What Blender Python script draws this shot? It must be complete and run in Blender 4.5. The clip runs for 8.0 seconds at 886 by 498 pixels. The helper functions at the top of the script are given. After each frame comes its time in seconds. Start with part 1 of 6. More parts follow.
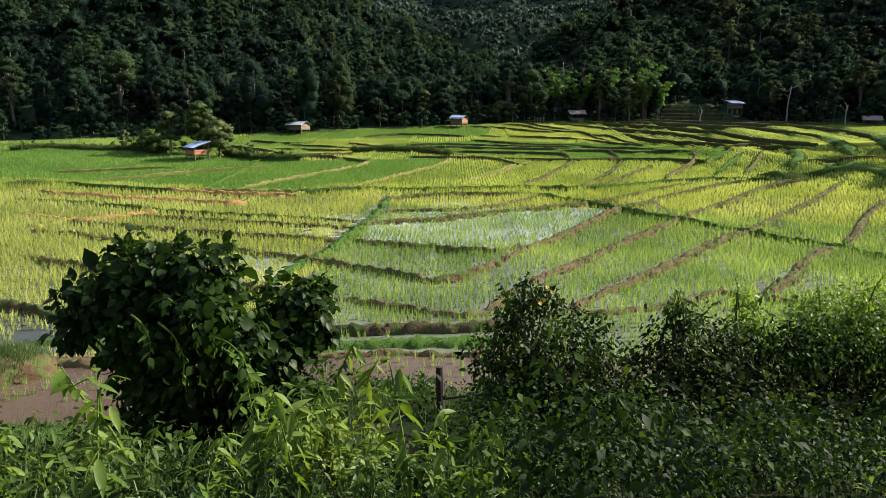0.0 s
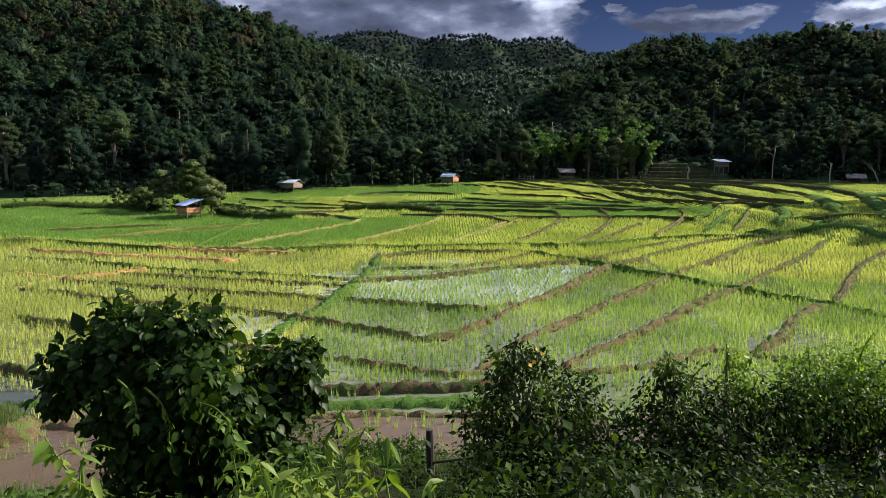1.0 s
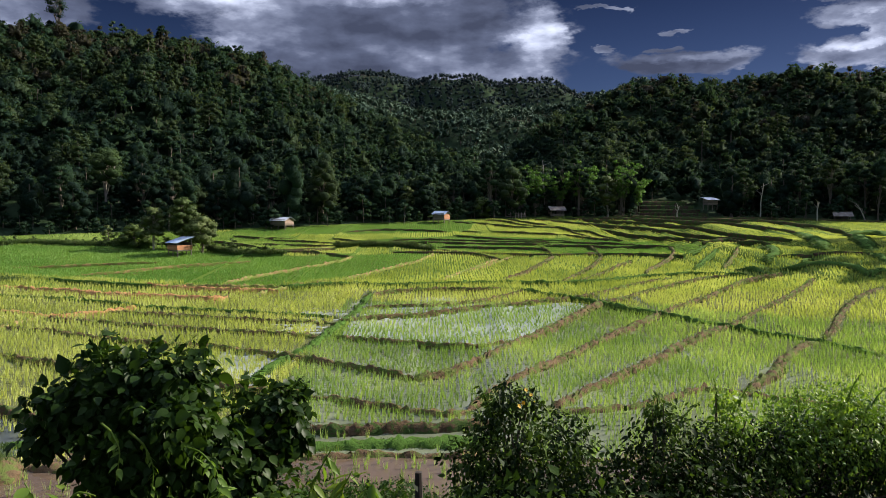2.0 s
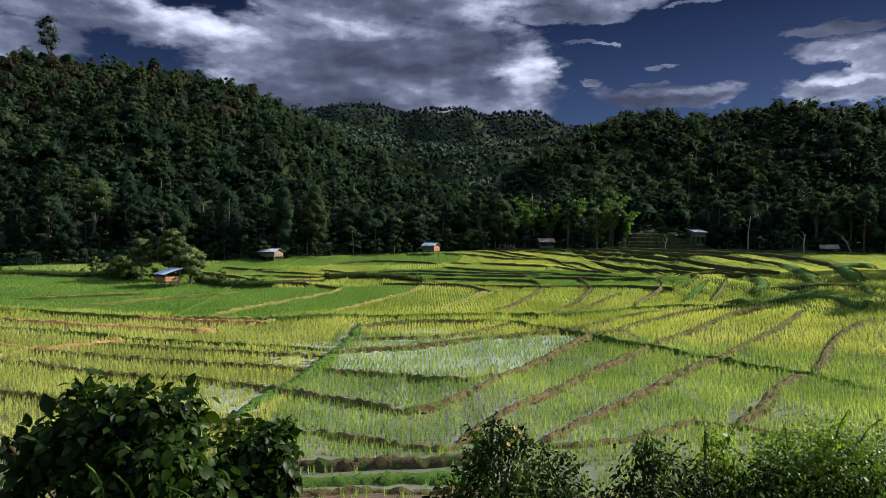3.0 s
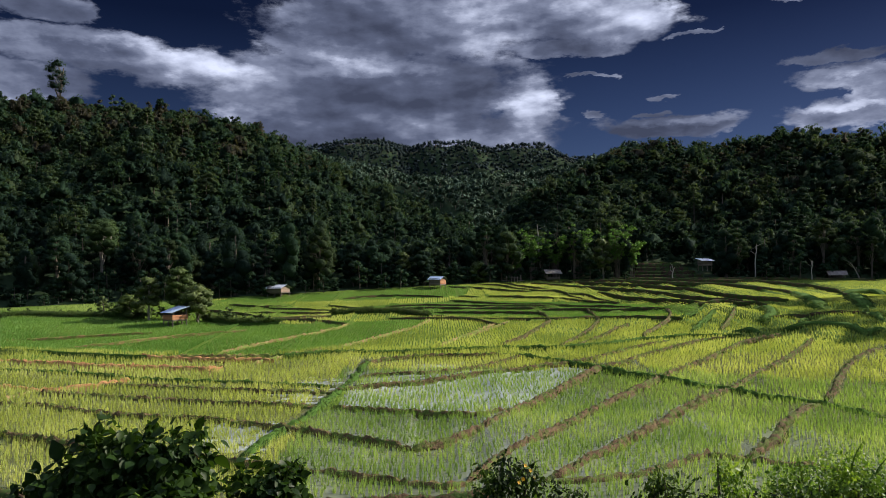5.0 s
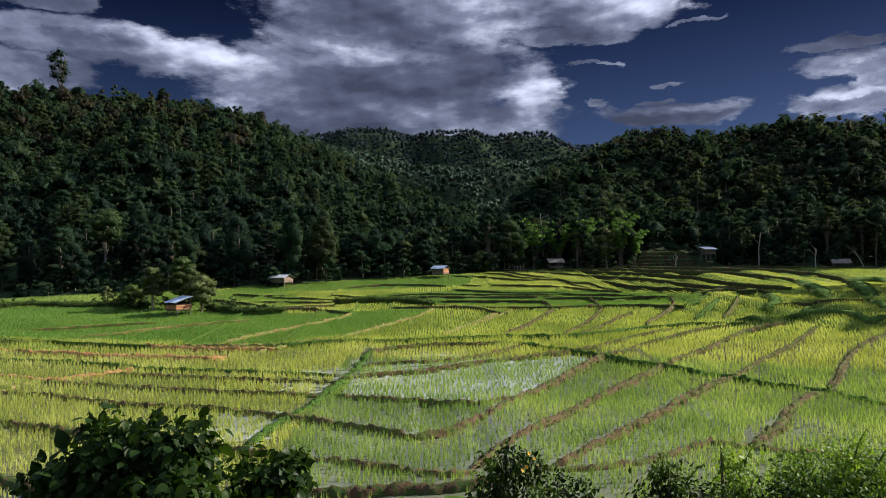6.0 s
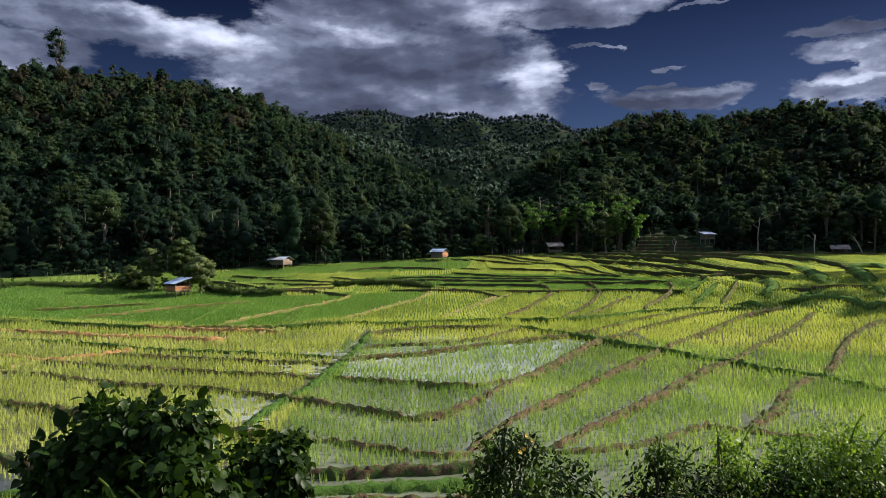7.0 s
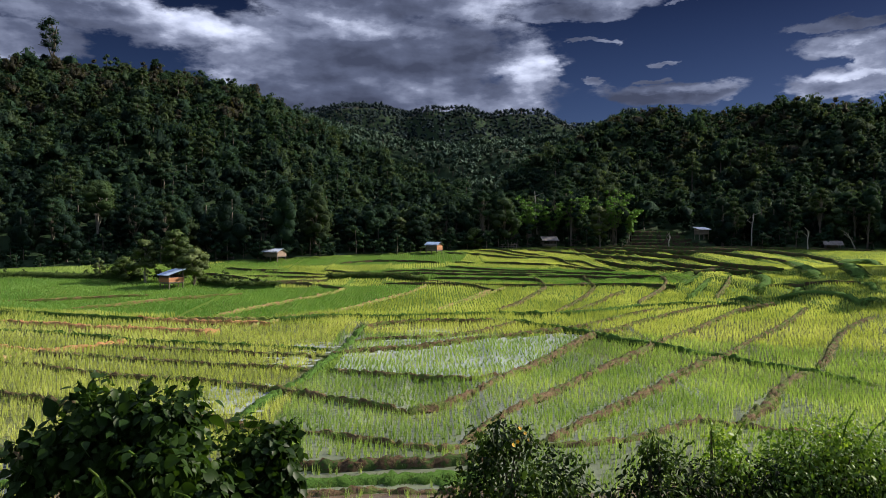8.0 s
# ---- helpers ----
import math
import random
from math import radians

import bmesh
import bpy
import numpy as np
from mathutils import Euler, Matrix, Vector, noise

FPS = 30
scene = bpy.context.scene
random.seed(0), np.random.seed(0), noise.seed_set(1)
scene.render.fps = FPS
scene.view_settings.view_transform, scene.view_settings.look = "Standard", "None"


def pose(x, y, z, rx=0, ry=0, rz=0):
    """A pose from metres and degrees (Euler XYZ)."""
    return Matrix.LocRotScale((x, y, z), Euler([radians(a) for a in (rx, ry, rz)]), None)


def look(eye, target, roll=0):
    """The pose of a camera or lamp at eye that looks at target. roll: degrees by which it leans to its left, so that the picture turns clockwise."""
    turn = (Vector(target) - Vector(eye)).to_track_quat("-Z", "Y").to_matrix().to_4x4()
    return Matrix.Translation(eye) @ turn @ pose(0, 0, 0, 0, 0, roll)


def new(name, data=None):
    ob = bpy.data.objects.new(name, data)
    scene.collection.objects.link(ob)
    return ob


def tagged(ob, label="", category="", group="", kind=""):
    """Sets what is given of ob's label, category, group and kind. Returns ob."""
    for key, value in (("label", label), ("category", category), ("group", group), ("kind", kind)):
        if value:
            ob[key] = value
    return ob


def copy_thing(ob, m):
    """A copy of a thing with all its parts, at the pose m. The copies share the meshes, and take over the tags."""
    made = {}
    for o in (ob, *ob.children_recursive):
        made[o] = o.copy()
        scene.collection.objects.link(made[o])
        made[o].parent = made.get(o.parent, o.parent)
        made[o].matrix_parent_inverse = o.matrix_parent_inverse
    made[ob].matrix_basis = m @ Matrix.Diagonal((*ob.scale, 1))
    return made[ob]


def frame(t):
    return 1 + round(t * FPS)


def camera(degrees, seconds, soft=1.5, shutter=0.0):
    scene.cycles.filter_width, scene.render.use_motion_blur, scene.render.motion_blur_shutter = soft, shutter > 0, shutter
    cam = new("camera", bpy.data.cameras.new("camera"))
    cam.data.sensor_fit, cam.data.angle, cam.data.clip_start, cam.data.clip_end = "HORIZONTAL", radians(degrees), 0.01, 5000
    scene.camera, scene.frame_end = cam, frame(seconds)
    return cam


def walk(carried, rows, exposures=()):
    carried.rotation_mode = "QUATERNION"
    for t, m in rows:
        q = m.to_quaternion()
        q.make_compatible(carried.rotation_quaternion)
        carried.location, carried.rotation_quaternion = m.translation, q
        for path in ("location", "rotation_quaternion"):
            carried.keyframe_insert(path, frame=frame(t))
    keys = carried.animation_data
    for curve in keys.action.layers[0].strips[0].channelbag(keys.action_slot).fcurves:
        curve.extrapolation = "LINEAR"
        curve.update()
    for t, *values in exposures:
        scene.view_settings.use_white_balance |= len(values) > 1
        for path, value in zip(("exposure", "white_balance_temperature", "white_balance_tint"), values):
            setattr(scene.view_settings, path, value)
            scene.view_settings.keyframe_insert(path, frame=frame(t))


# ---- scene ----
cam = camera(62.6, 8.0, 0.55)
PATH = [
    (0, (0.1700, 0.2914, 6.9653), (0.1520, 2.2558, 6.5934), 0.4),
    (0.5, (0.1830, 0.2739, 6.9976), (0.1730, 2.2526, 6.7074), 0.4),
    (1, (0.1910, 0.2595, 7.0328), (0.1950, 2.2483, 6.8145), 0.4),
    (1.5, (0.1930, 0.2391, 7.0691), (0.2110, 2.2327, 6.9058), 0.6),
    (1.7, (0.2150, 0.2361, 7.0682), (0.2350, 2.2310, 6.9248), 0.5),
    (3, (0.2310, 0.1943, 7.1468), (0.2850, 2.1931, 7.1164), 0.6),
    (3.5, (0.2330, 0.1697, 7.1712), (0.2890, 2.1683, 7.1938), 0.4),
    (4, (0.2340, 0.1589, 7.1874), (0.2860, 2.1571, 7.2490), 0.1),
    (5.5, (0.2270, 0.1552, 7.2065), (0.2590, 2.1543, 7.2631), -0.6),
    (6, (0.2270, 0.1711, 7.1982), (0.2560, 2.1708, 7.2288), -0.6),
    (6.5, (0.2280, 0.1810, 7.1920), (0.2560, 2.1813, 7.1966), -0.5),
    (7, (0.2250, 0.1929, 7.1859), (0.2560, 2.1929, 7.1704), -0.2),
    (7.5, (0.2200, 0.2157, 7.1725), (0.2580, 2.2155, 7.1441), 0.1),
    (8, (0.2270, 0.2405, 7.1621), (0.2730, 2.2402, 7.1287), 0.2),
]
walk(cam, [(t, look(eye, target, roll)) for t, eye, target, roll in PATH],
     [(0.0, 1.22), (1.0, 1.2), (2.0, 1.06), (3.5, 0.9), (4.2, 0.86), (5.5, 0.78), (6.3, 0.9), (8.0, 0.92)])

# ---- world, sun, light ----
SUN_EL, SUN_AZ = 30.0, 67.0          # degrees up; degrees from +y towards +x
sun_way = Vector((math.sin(radians(SUN_AZ)) * math.cos(radians(SUN_EL)), math.cos(radians(SUN_AZ)) * math.cos(radians(SUN_EL)), math.sin(radians(SUN_EL))))
sun = new("sun", bpy.data.lights.new("sun", "SUN"))
sun.data.energy, sun.data.angle, sun.data.color = 5.0, radians(0.55), (1.0, 0.905, 0.79)
sun.matrix_world = look((60, 20, 80), Vector((60, 20, 80)) - sun_way)


class Nodes:
    """Short hand for building a node tree."""

    def __init__(self, tree):
        self.tree = tree
        tree.nodes.clear()


    def put(self, value, socket):
        if isinstance(value, bpy.types.NodeSocket):
            self.tree.links.new(value, socket)
        elif value is not None:
            socket.default_value = value

    def math(self, op, a, b=None, c=None, clamp=False):
        n = self.tree.nodes.new("ShaderNodeMath")
        n.operation, n.use_clamp = op, clamp
        for k, v in enumerate((a, b, c)):
            self.put(v, n.inputs[k])
        return n.outputs[0]

    def noise(self, vector, scale, detail=4.0, rough=0.55, distortion=0.0):
        n = self.tree.nodes.new("ShaderNodeTexNoise")
        self.put(vector, n.inputs["Vector"])
        n.inputs["Scale"].default_value, n.inputs["Detail"].default_value = scale, detail
        n.inputs["Roughness"].default_value, n.inputs["Distortion"].default_value = rough, distortion
        return n

    def ramp(self, fac, stops):
        n = self.tree.nodes.new("ShaderNodeValToRGB")
        self.put(fac, n.inputs[0])
        e = n.color_ramp.elements
        while len(e) < len(stops):
            e.new(0.5)
        for k, (at, colour) in enumerate(stops):
            e[k].position, e[k].color = at, (*colour, 1.0)
        return n.outputs[0]

    def mix(self, fac, a, b, blend="MIX"):
        n = self.tree.nodes.new("ShaderNodeMix")
        n.data_type, n.blend_type = "RGBA", blend
        self.put(fac, n.inputs[0])
        for v, k in ((a, 6), (b, 7)):
            self.put((*v, 1.0) if isinstance(v, tuple) else v, n.inputs[k])
        return n.outputs[2]

    def range(self, value, a, b, lo=0.0, hi=1.0):
        n = self.tree.nodes.new("ShaderNodeMapRange")
        n.interpolation_type = "SMOOTHSTEP"
        self.put(value, n.inputs[0])
        for k, v in enumerate((a, b, lo, hi)):
            n.inputs[k + 1].default_value = v
        return n.outputs[0]


def build_world():
    """A deep blue sky with banks of grey and white cumulus, by azimuth and elevation."""
    world = bpy.data.worlds.new("sky")
    scene.world = world
    world.use_nodes = True
    n = Nodes(world.node_tree)
    t = n.tree
    coords = t.nodes.new("ShaderNodeTexCoord").outputs["Generated"]
    split = t.nodes.new("ShaderNodeSeparateXYZ")
    t.links.new(coords, split.inputs[0])
    az = n.math("ARCTAN2", split.outputs[0], split.outputs[1])
    el = n.math("ARCSINE", split.outputs[2])
    join = t.nodes.new("ShaderNodeCombineXYZ")
    t.links.new(az, join.inputs[0])
    n.put(n.math("MULTIPLY", el, 2.2), join.inputs[1])
    flat = join.outputs[0]
    warp = n.noise(flat, 8.0, 7.0, 0.62)
    wisp = n.noise(flat, 34.0, 6.0, 0.62)
    fine = n.noise(flat, 14.0, 9.0, 0.64)
    sep = t.nodes.new("ShaderNodeSeparateColor")
    t.links.new(warp.outputs["Color"], sep.inputs[0])
    sep_w = t.nodes.new("ShaderNodeSeparateColor")
    t.links.new(wisp.outputs["Color"], sep_w.inputs[0])
    az_w = n.math("ADD", az, n.math("MULTIPLY", n.math("SUBTRACT", sep.outputs[0], 0.5), 0.10))
    el_w = n.math("ADD", el, n.math("MULTIPLY", n.math("SUBTRACT", sep.outputs[1], 0.5), 0.045))
    az_w = n.math("ADD", az_w, n.math("MULTIPLY", n.math("SUBTRACT", sep_w.outputs[0], 0.5), 0.05))
    el_w = n.math("ADD", el_w, n.math("MULTIPLY", n.math("SUBTRACT", sep_w.outputs[1], 0.5), 0.018))
    cover = None
    for a, e, ra, re_ in CLOUDS:
        dx = n.math("DIVIDE", n.math("SUBTRACT", az_w, a), ra)
        dy = n.math("DIVIDE", n.math("SUBTRACT", el_w, e), re_)
        r = n.math("SUBTRACT", 1.0, n.math("ADD", n.math("MULTIPLY", dx, dx), n.math("MULTIPLY", dy, dy)))
        cover = r if cover is None else n.math("SMOOTH_MAX", cover, r, 0.25)
    # the sky outside the view: broken cloud
    wide = n.noise(flat, 1.6, 6.0, 0.6)
    outside = n.math("MAXIMUM", n.range(n.math("ABSOLUTE", az), 0.62, 0.85), n.range(el, 0.36, 0.55))
    broken = n.math("ADD", n.math("MULTIPLY", n.math("SUBTRACT", wide.outputs[0], 0.50), 5.0), n.math("MULTIPLY", n.math("SUBTRACT", outside, 1.0), 6.0))
    cover = n.math("MAXIMUM", cover, broken)
    cover = n.math("ADD", cover, n.math("MULTIPLY", n.math("SUBTRACT", fine.outputs[0], 0.5), 2.0))
    density = n.range(cover, -0.22, 0.42)
    shade = n.noise(flat, 4.2, 7.0, 0.46)
    lit = n.math("ADD", shade.outputs[0], n.math("MULTIPLY", n.math("SUBTRACT", 0.9, cover), 0.05))
    # billows: lighter where they face the sun, up and to the right
    moved = t.nodes.new("ShaderNodeVectorMath")
    moved.operation = "ADD"
    t.links.new(flat, moved.inputs[0])
    moved.inputs[1].default_value = (0.010, 0.022, 0.0)
    billow = n.math("SUBTRACT", n.noise(flat, 9.0, 8.0, 0.52).outputs[0], n.noise(moved.outputs[0], 9.0, 8.0, 0.52).outputs[0])
    lit = n.math("ADD", lit, n.math("MULTIPLY", billow, 0.85))

    def spot(a, e, ra, re_):
        dx = n.math("DIVIDE", n.math("SUBTRACT", az_w, a), ra * 1.2)
        dy = n.math("DIVIDE", n.math("SUBTRACT", el_w, e), re_ * 1.2)
        return n.math("MAXIMUM", n.math("SUBTRACT", 1.0, n.math("ADD", n.math("MULTIPLY", dx, dx), n.math("MULTIPLY", dy, dy))), 0.0)

    for rows, amount in ((BELLIES, -0.10), (SUNLIT, 0.155)):
        for row in rows:
            lit = n.math("ADD", lit, n.math("MULTIPLY", spot(*row), amount))
    colour = n.ramp(lit, [(0.28, (0.049, 0.059, 0.101)), (0.46, (0.094, 0.112, 0.182)), (0.60, (0.200, 0.228, 0.334)), (0.84, (0.72, 0.78, 1.0))])
    sky = t.nodes.new("ShaderNodeTexSky")
    sky.sky_type, sky.sun_disc = "NISHITA", False
    sky.sun_elevation, sky.sun_rotation = radians(SUN_EL), radians(SUN_AZ)
    sky.air_density, sky.dust_density, sky.ozone_density = 1.0, 0.6, 3.0
    deep = n.mix(1.0, n.mix(1.0, sky.outputs[0], (0.116, 0.126, 0.205), "MULTIPLY"), n.ramp(el, [(0.14, (1.40, 1.48, 1.50)), (0.33, (0.32, 0.38, 0.48))]), "MULTIPLY")
    blue = t.nodes.new("ShaderNodeBackground")
    t.links.new(deep, blue.inputs[0])
    blue.inputs[1].default_value = 0.05
    cloud = t.nodes.new("ShaderNodeBackground")
    t.links.new(colour, cloud.inputs[0])
    dot = t.nodes.new("ShaderNodeVectorMath")
    dot.operation = "DOT_PRODUCT"
    t.links.new(coords, dot.inputs[0])
    dot.inputs[1].default_value = sun_way
    towards = n.math("MULTIPLY", n.range(el, 0.36, 0.60), n.range(dot.outputs["Value"], 0.15, 0.9))
    n.put(n.math("ADD", 0.64, n.math("ADD", n.math("MULTIPLY", n.range(el, 0.36, 0.75), 2.55), n.math("MULTIPLY", towards, 3.8))), cloud.inputs[1])
    both = t.nodes.new("ShaderNodeMixShader")
    t.links.new(density, both.inputs[0])
    t.links.new(blue.outputs[0], both.inputs[1])
    t.links.new(cloud.outputs[0], both.inputs[2])
    out = t.nodes.new("ShaderNodeOutputWorld")
    t.links.new(both.outputs[0], out.inputs[0])


# azimuth, elevation, half width, half height (radians) of banks of cloud, of their grey bellies and of their sunlit edges
CLOUDS = [
    (-0.492, 0.314, 0.064, 0.018), (-0.456, 0.274, 0.128, 0.021), (-0.419, 0.264, 0.063, 0.02), (-0.503, 0.228, 0.069, 0.027),
    (-0.326, 0.26, 0.089, 0.022), (-0.085, 0.246, 0.245, 0.06), (-0.139, 0.303, 0.113, 0.017), (0.023, 0.333, 0.256, 0.048),
    (-0.039, 0.188, 0.224, 0.035), (0.131, 0.221, 0.055, 0.048), (0.244, 0.328, 0.096, 0.036), (0.2, 0.292, 0.083, 0.011),
    (0.352, 0.297, 0.034, 0.003), (0.225, 0.257, 0.040, 0.003), (0.515, 0.254, 0.057, 0.01), (0.533, 0.229, 0.062, 0.016),
    (0.559, 0.208, 0.035, 0.017), (0.533, 0.184, 0.071, 0.017), (0.520, 0.330, 0.060, 0.006), (0.317, 0.189, 0.096, 0.016),
    (0.288, 0.208, 0.026, 0.005), (-0.255, 0.205, 0.037, 0.018), (0.306, 0.226, 0.017, 0.004),
    (0.226, 0.205, 0.015, 0.005),
]
BELLIES = [
    (-0.406, 0.264, 0.061, 0.017), (0.2, 0.292, 0.079, 0.012), (0.023, 0.251, 0.132, 0.033), (0.317, 0.182, 0.085, 0.01),
    (0.533, 0.177, 0.053, 0.008), (-0.146, 0.311, 0.083, 0.012), (-0.085, 0.202, 0.153, 0.031), (0.093, 0.24, 0.054, 0.015),
]
SUNLIT = [
    (-0.456, 0.282, 0.104, 0.011), (0.241, 0.331, 0.081, 0.032), (0.128, 0.215, 0.055, 0.055), (0.140, 0.232, 0.035, 0.040), (-0.255, 0.204, 0.032, 0.015),
    (-0.313, 0.265, 0.076, 0.013), (-0.085, 0.271, 0.092, 0.011), (0.539, 0.233, 0.047, 0.008), (0.331, 0.194, 0.071, 0.006),
    (0.527, 0.192, 0.054, 0.006), (0.1, 0.343, 0.093, 0.023),
]
build_world()


# ---- materials ----
def material(name):
    m = bpy.data.materials.new(name)
    m.use_nodes = True
    return m, Nodes(m.node_tree)


def finish(n, shader, bump=None):
    out = n.tree.nodes.new("ShaderNodeOutputMaterial")
    n.tree.links.new(shader, out.inputs[0])


def principled(n, colour, rough, bump=None, strength=0.4, distance=0.05, metal=0.0, spec=0.5):
    b = n.tree.nodes.new("ShaderNodeBsdfPrincipled")
    n.put((*colour, 1.0) if isinstance(colour, tuple) else colour, b.inputs["Base Color"])
    n.put(rough, b.inputs["Roughness"])
    n.put(metal, b.inputs["Metallic"])
    n.put(spec, b.inputs["Specular IOR Level"])
    if bump is not None:
        k = n.tree.nodes.new("ShaderNodeBump")
        k.inputs["Strength"].default_value, k.inputs["Distance"].default_value = strength, distance
        n.put(bump, k.inputs["Height"])
        n.tree.links.new(k.outputs[0], b.inputs["Normal"])
    return b.outputs[0]


def place(n):
    return n.tree.nodes.new("ShaderNodeNewGeometry").outputs["Position"]


def island(n):
    return n.tree.nodes.new("ShaderNodeNewGeometry").outputs["Random Per Island"]


def leaf_material(name, dark, mid, light, see_through=0.35, rough=0.45, patch=0.12, spec=0.4, each=0.45, fine=0.0):
    """Foliage: colour varies leaf by leaf and, more slowly, from crown to crown; fine adds leafy relief at that scale."""
    m, n = material(name)
    p = place(n)
    slow = n.noise(p, patch, 3.0)
    value = n.math("ADD", n.math("MULTIPLY", island(n), each), n.math("MULTIPLY", n.range(slow.outputs[0], 0.3, 0.7), 1.0 - each))
    bump = None
    if fine:
        leafy = n.noise(p, fine, 4.0, 0.7)
        value = n.math("ADD", n.math("MULTIPLY", value, 0.7), n.math("MULTIPLY", n.range(leafy.outputs[0], 0.36, 0.66), 0.3))
        bump = leafy.outputs[0]
    colour = n.ramp(value, [(0.0, dark), (0.5, mid), (1.0, light)])
    body = principled(n, colour, rough, bump, 0.8, 0.5 / max(fine, 0.1), spec=spec)
    thin = n.tree.nodes.new("ShaderNodeBsdfTranslucent")
    n.put(n.mix(1.0, colour, (1.0, 1.0, 0.45), "MULTIPLY"), thin.inputs[0])
    both = n.tree.nodes.new("ShaderNodeMixShader")
    both.inputs[0].default_value = see_through
    n.tree.links.new(body, both.inputs[1])
    n.tree.links.new(thin.outputs[0], both.inputs[2])
    finish(n, both.outputs[0])
    return m


def earth_material(name, dark, light, grass=None, amount=0.0, scale=3.0):
    """Clods and crumbs of soil, with patches of grass or straw."""
    m, n = material(name)
    p = place(n)
    big, small = n.noise(p, scale * 0.35, 4.0), n.noise(p, scale * 4.0, 6.0, 0.65)
    value = n.math("ADD", n.math("MULTIPLY", big.outputs[0], 0.55), n.math("MULTIPLY", small.outputs[0], 0.45))
    colour = n.ramp(value, [(0.34, dark), (0.66, light)])
    if grass:
        mask = n.noise(p, scale * 0.8, 5.0, 0.7)
        colour = n.mix(n.range(mask.outputs[0], 0.62 - amount * 0.4, 0.70 - amount * 0.4), colour, grass)
    finish(n, principled(n, colour, 0.95, small.outputs[0], 0.8, 0.06, spec=0.04))
    return m


def wood_material(name, dark, light, stretch=(1.0, 1.0, 0.08)):
    m, n = material(name)
    coords = n.tree.nodes.new("ShaderNodeTexCoord").outputs["Object"]
    mp = n.tree.nodes.new("ShaderNodeMapping")
    n.put(coords, mp.inputs["Vector"])
    mp.inputs["Scale"].default_value = stretch
    grain = n.noise(mp.outputs[0], 14.0, 6.0, 0.65, 0.6)
    stain = n.noise(coords, 1.7, 3.0)
    rnd = n.tree.nodes.new("ShaderNodeObjectInfo").outputs["Random"]
    v = n.math("ADD", n.math("ADD", n.math("MULTIPLY", grain.outputs[0], 0.5), n.math("MULTIPLY", stain.outputs[0], 0.3)), n.math("MULTIPLY", rnd, 0.25))
    finish(n, principled(n, n.ramp(v, [(0.30, dark), (0.75, light)]), 0.8, grain.outputs[0], 0.35, 0.01, spec=0.3))
    return m


def metal_roof(name, colour, rust):
    m, n = material(name)
    p = place(n)
    stain = n.noise(p, 0.9, 5.0, 0.7)
    c = n.mix(n.range(stain.outputs[0], 0.5, 0.75), colour, rust)
    finish(n, principled(n, c, 0.42, stain.outputs[0], 0.1, 0.02, metal=0.35))
    return m


def water_material(name, mud, rough=0.04):
    m, n = material(name)
    p = place(n)
    ripple, cloudy = n.noise(p, 5.0, 3.0), n.noise(p, 0.25, 4.0)
    colour = n.mix(n.range(cloudy.outputs[0], 0.35, 0.65), mud, tuple(v * 0.72 for v in mud))
    finish(n, principled(n, colour, rough, ripple.outputs[0], 0.25, 0.03, spec=0.5))
    return m


RICE_YELLOW = leaf_material("rice_yellow_green", (0.1888, 0.2510, 0.0653), (0.4150, 0.4750, 0.1280), (0.6500, 0.6700, 0.2700), 0.5, 0.5, 0.12)
RICE_FRESH = leaf_material("rice_fresh_green", (0.0895, 0.1761, 0.0420), (0.2278, 0.3523, 0.0917), (0.4643, 0.5542, 0.2159), 0.5, 0.5, 0.15)
RICE_DEEP = leaf_material("rice_deep_green", (0.0915, 0.2116, 0.0452), (0.1438, 0.2863, 0.0603), (0.2353, 0.3860, 0.1054), 0.42, 0.5, 0.08)
GRASS = leaf_material("bund_grass", (0.0340, 0.0680, 0.0186), (0.0680, 0.1190, 0.0309), (0.1360, 0.1870, 0.0619), 0.35, 0.55, 0.5)
STRAW = leaf_material("dry_straw", (0.20, 0.15, 0.06), (0.33, 0.26, 0.11), (0.45, 0.38, 0.18), 0.2, 0.7, 0.6)
FOREST_OLIVE = leaf_material("olive_forest_leaves", (0.0261, 0.0444, 0.0235), (0.0422, 0.0661, 0.0319), (0.0617, 0.0886, 0.0424), 0.52, 0.85, 0.2, 0.06, 0.25, 2.6)
FOREST_DARK = leaf_material("dark_forest_leaves", (0.0131, 0.0294, 0.0222), (0.0202, 0.0413, 0.0291), (0.0294, 0.0534, 0.0347), 0.52, 0.85, 0.2, 0.06, 0.25, 2.6)
FOREST_PALE = leaf_material("pale_forest_leaves", (0.0304, 0.0545, 0.0304), (0.0505, 0.0824, 0.0431), (0.0766, 0.1097, 0.0596), 0.52, 0.85, 0.2, 0.06, 0.25, 2.6)
FOREST_RUSTY = leaf_material("rusty_forest_leaves", (0.0314, 0.0334, 0.0250), (0.0511, 0.0511, 0.0365), (0.0678, 0.0663, 0.0493), 0.52, 0.85, 0.2, 0.06, 0.25, 2.6)
FOREST = leaf_material("forest_leaves", (0.0180, 0.0406, 0.0259), (0.0285, 0.0590, 0.0342), (0.0427, 0.0762, 0.0420), 0.52, 0.85, 0.2, 0.06, 0.25, 2.6)
# Distance haze is put into these two leaf colours: paler, then bluer.
FOREST_MID = leaf_material("hazy_valley_forest_leaves", (0.0285, 0.0608, 0.0437), (0.0459, 0.0850, 0.0578), (0.0690, 0.1095, 0.0705), 0.12, 0.8, 0.06, 0.12, 0.22, 0.9)
FOREST_FAR = leaf_material("hazy_far_forest_leaves", (0.0172, 0.0337, 0.0379), (0.0265, 0.0484, 0.0518), (0.0421, 0.0659, 0.0675), 0.12, 0.8, 0.06, 0.12, 0.22, 0.6)
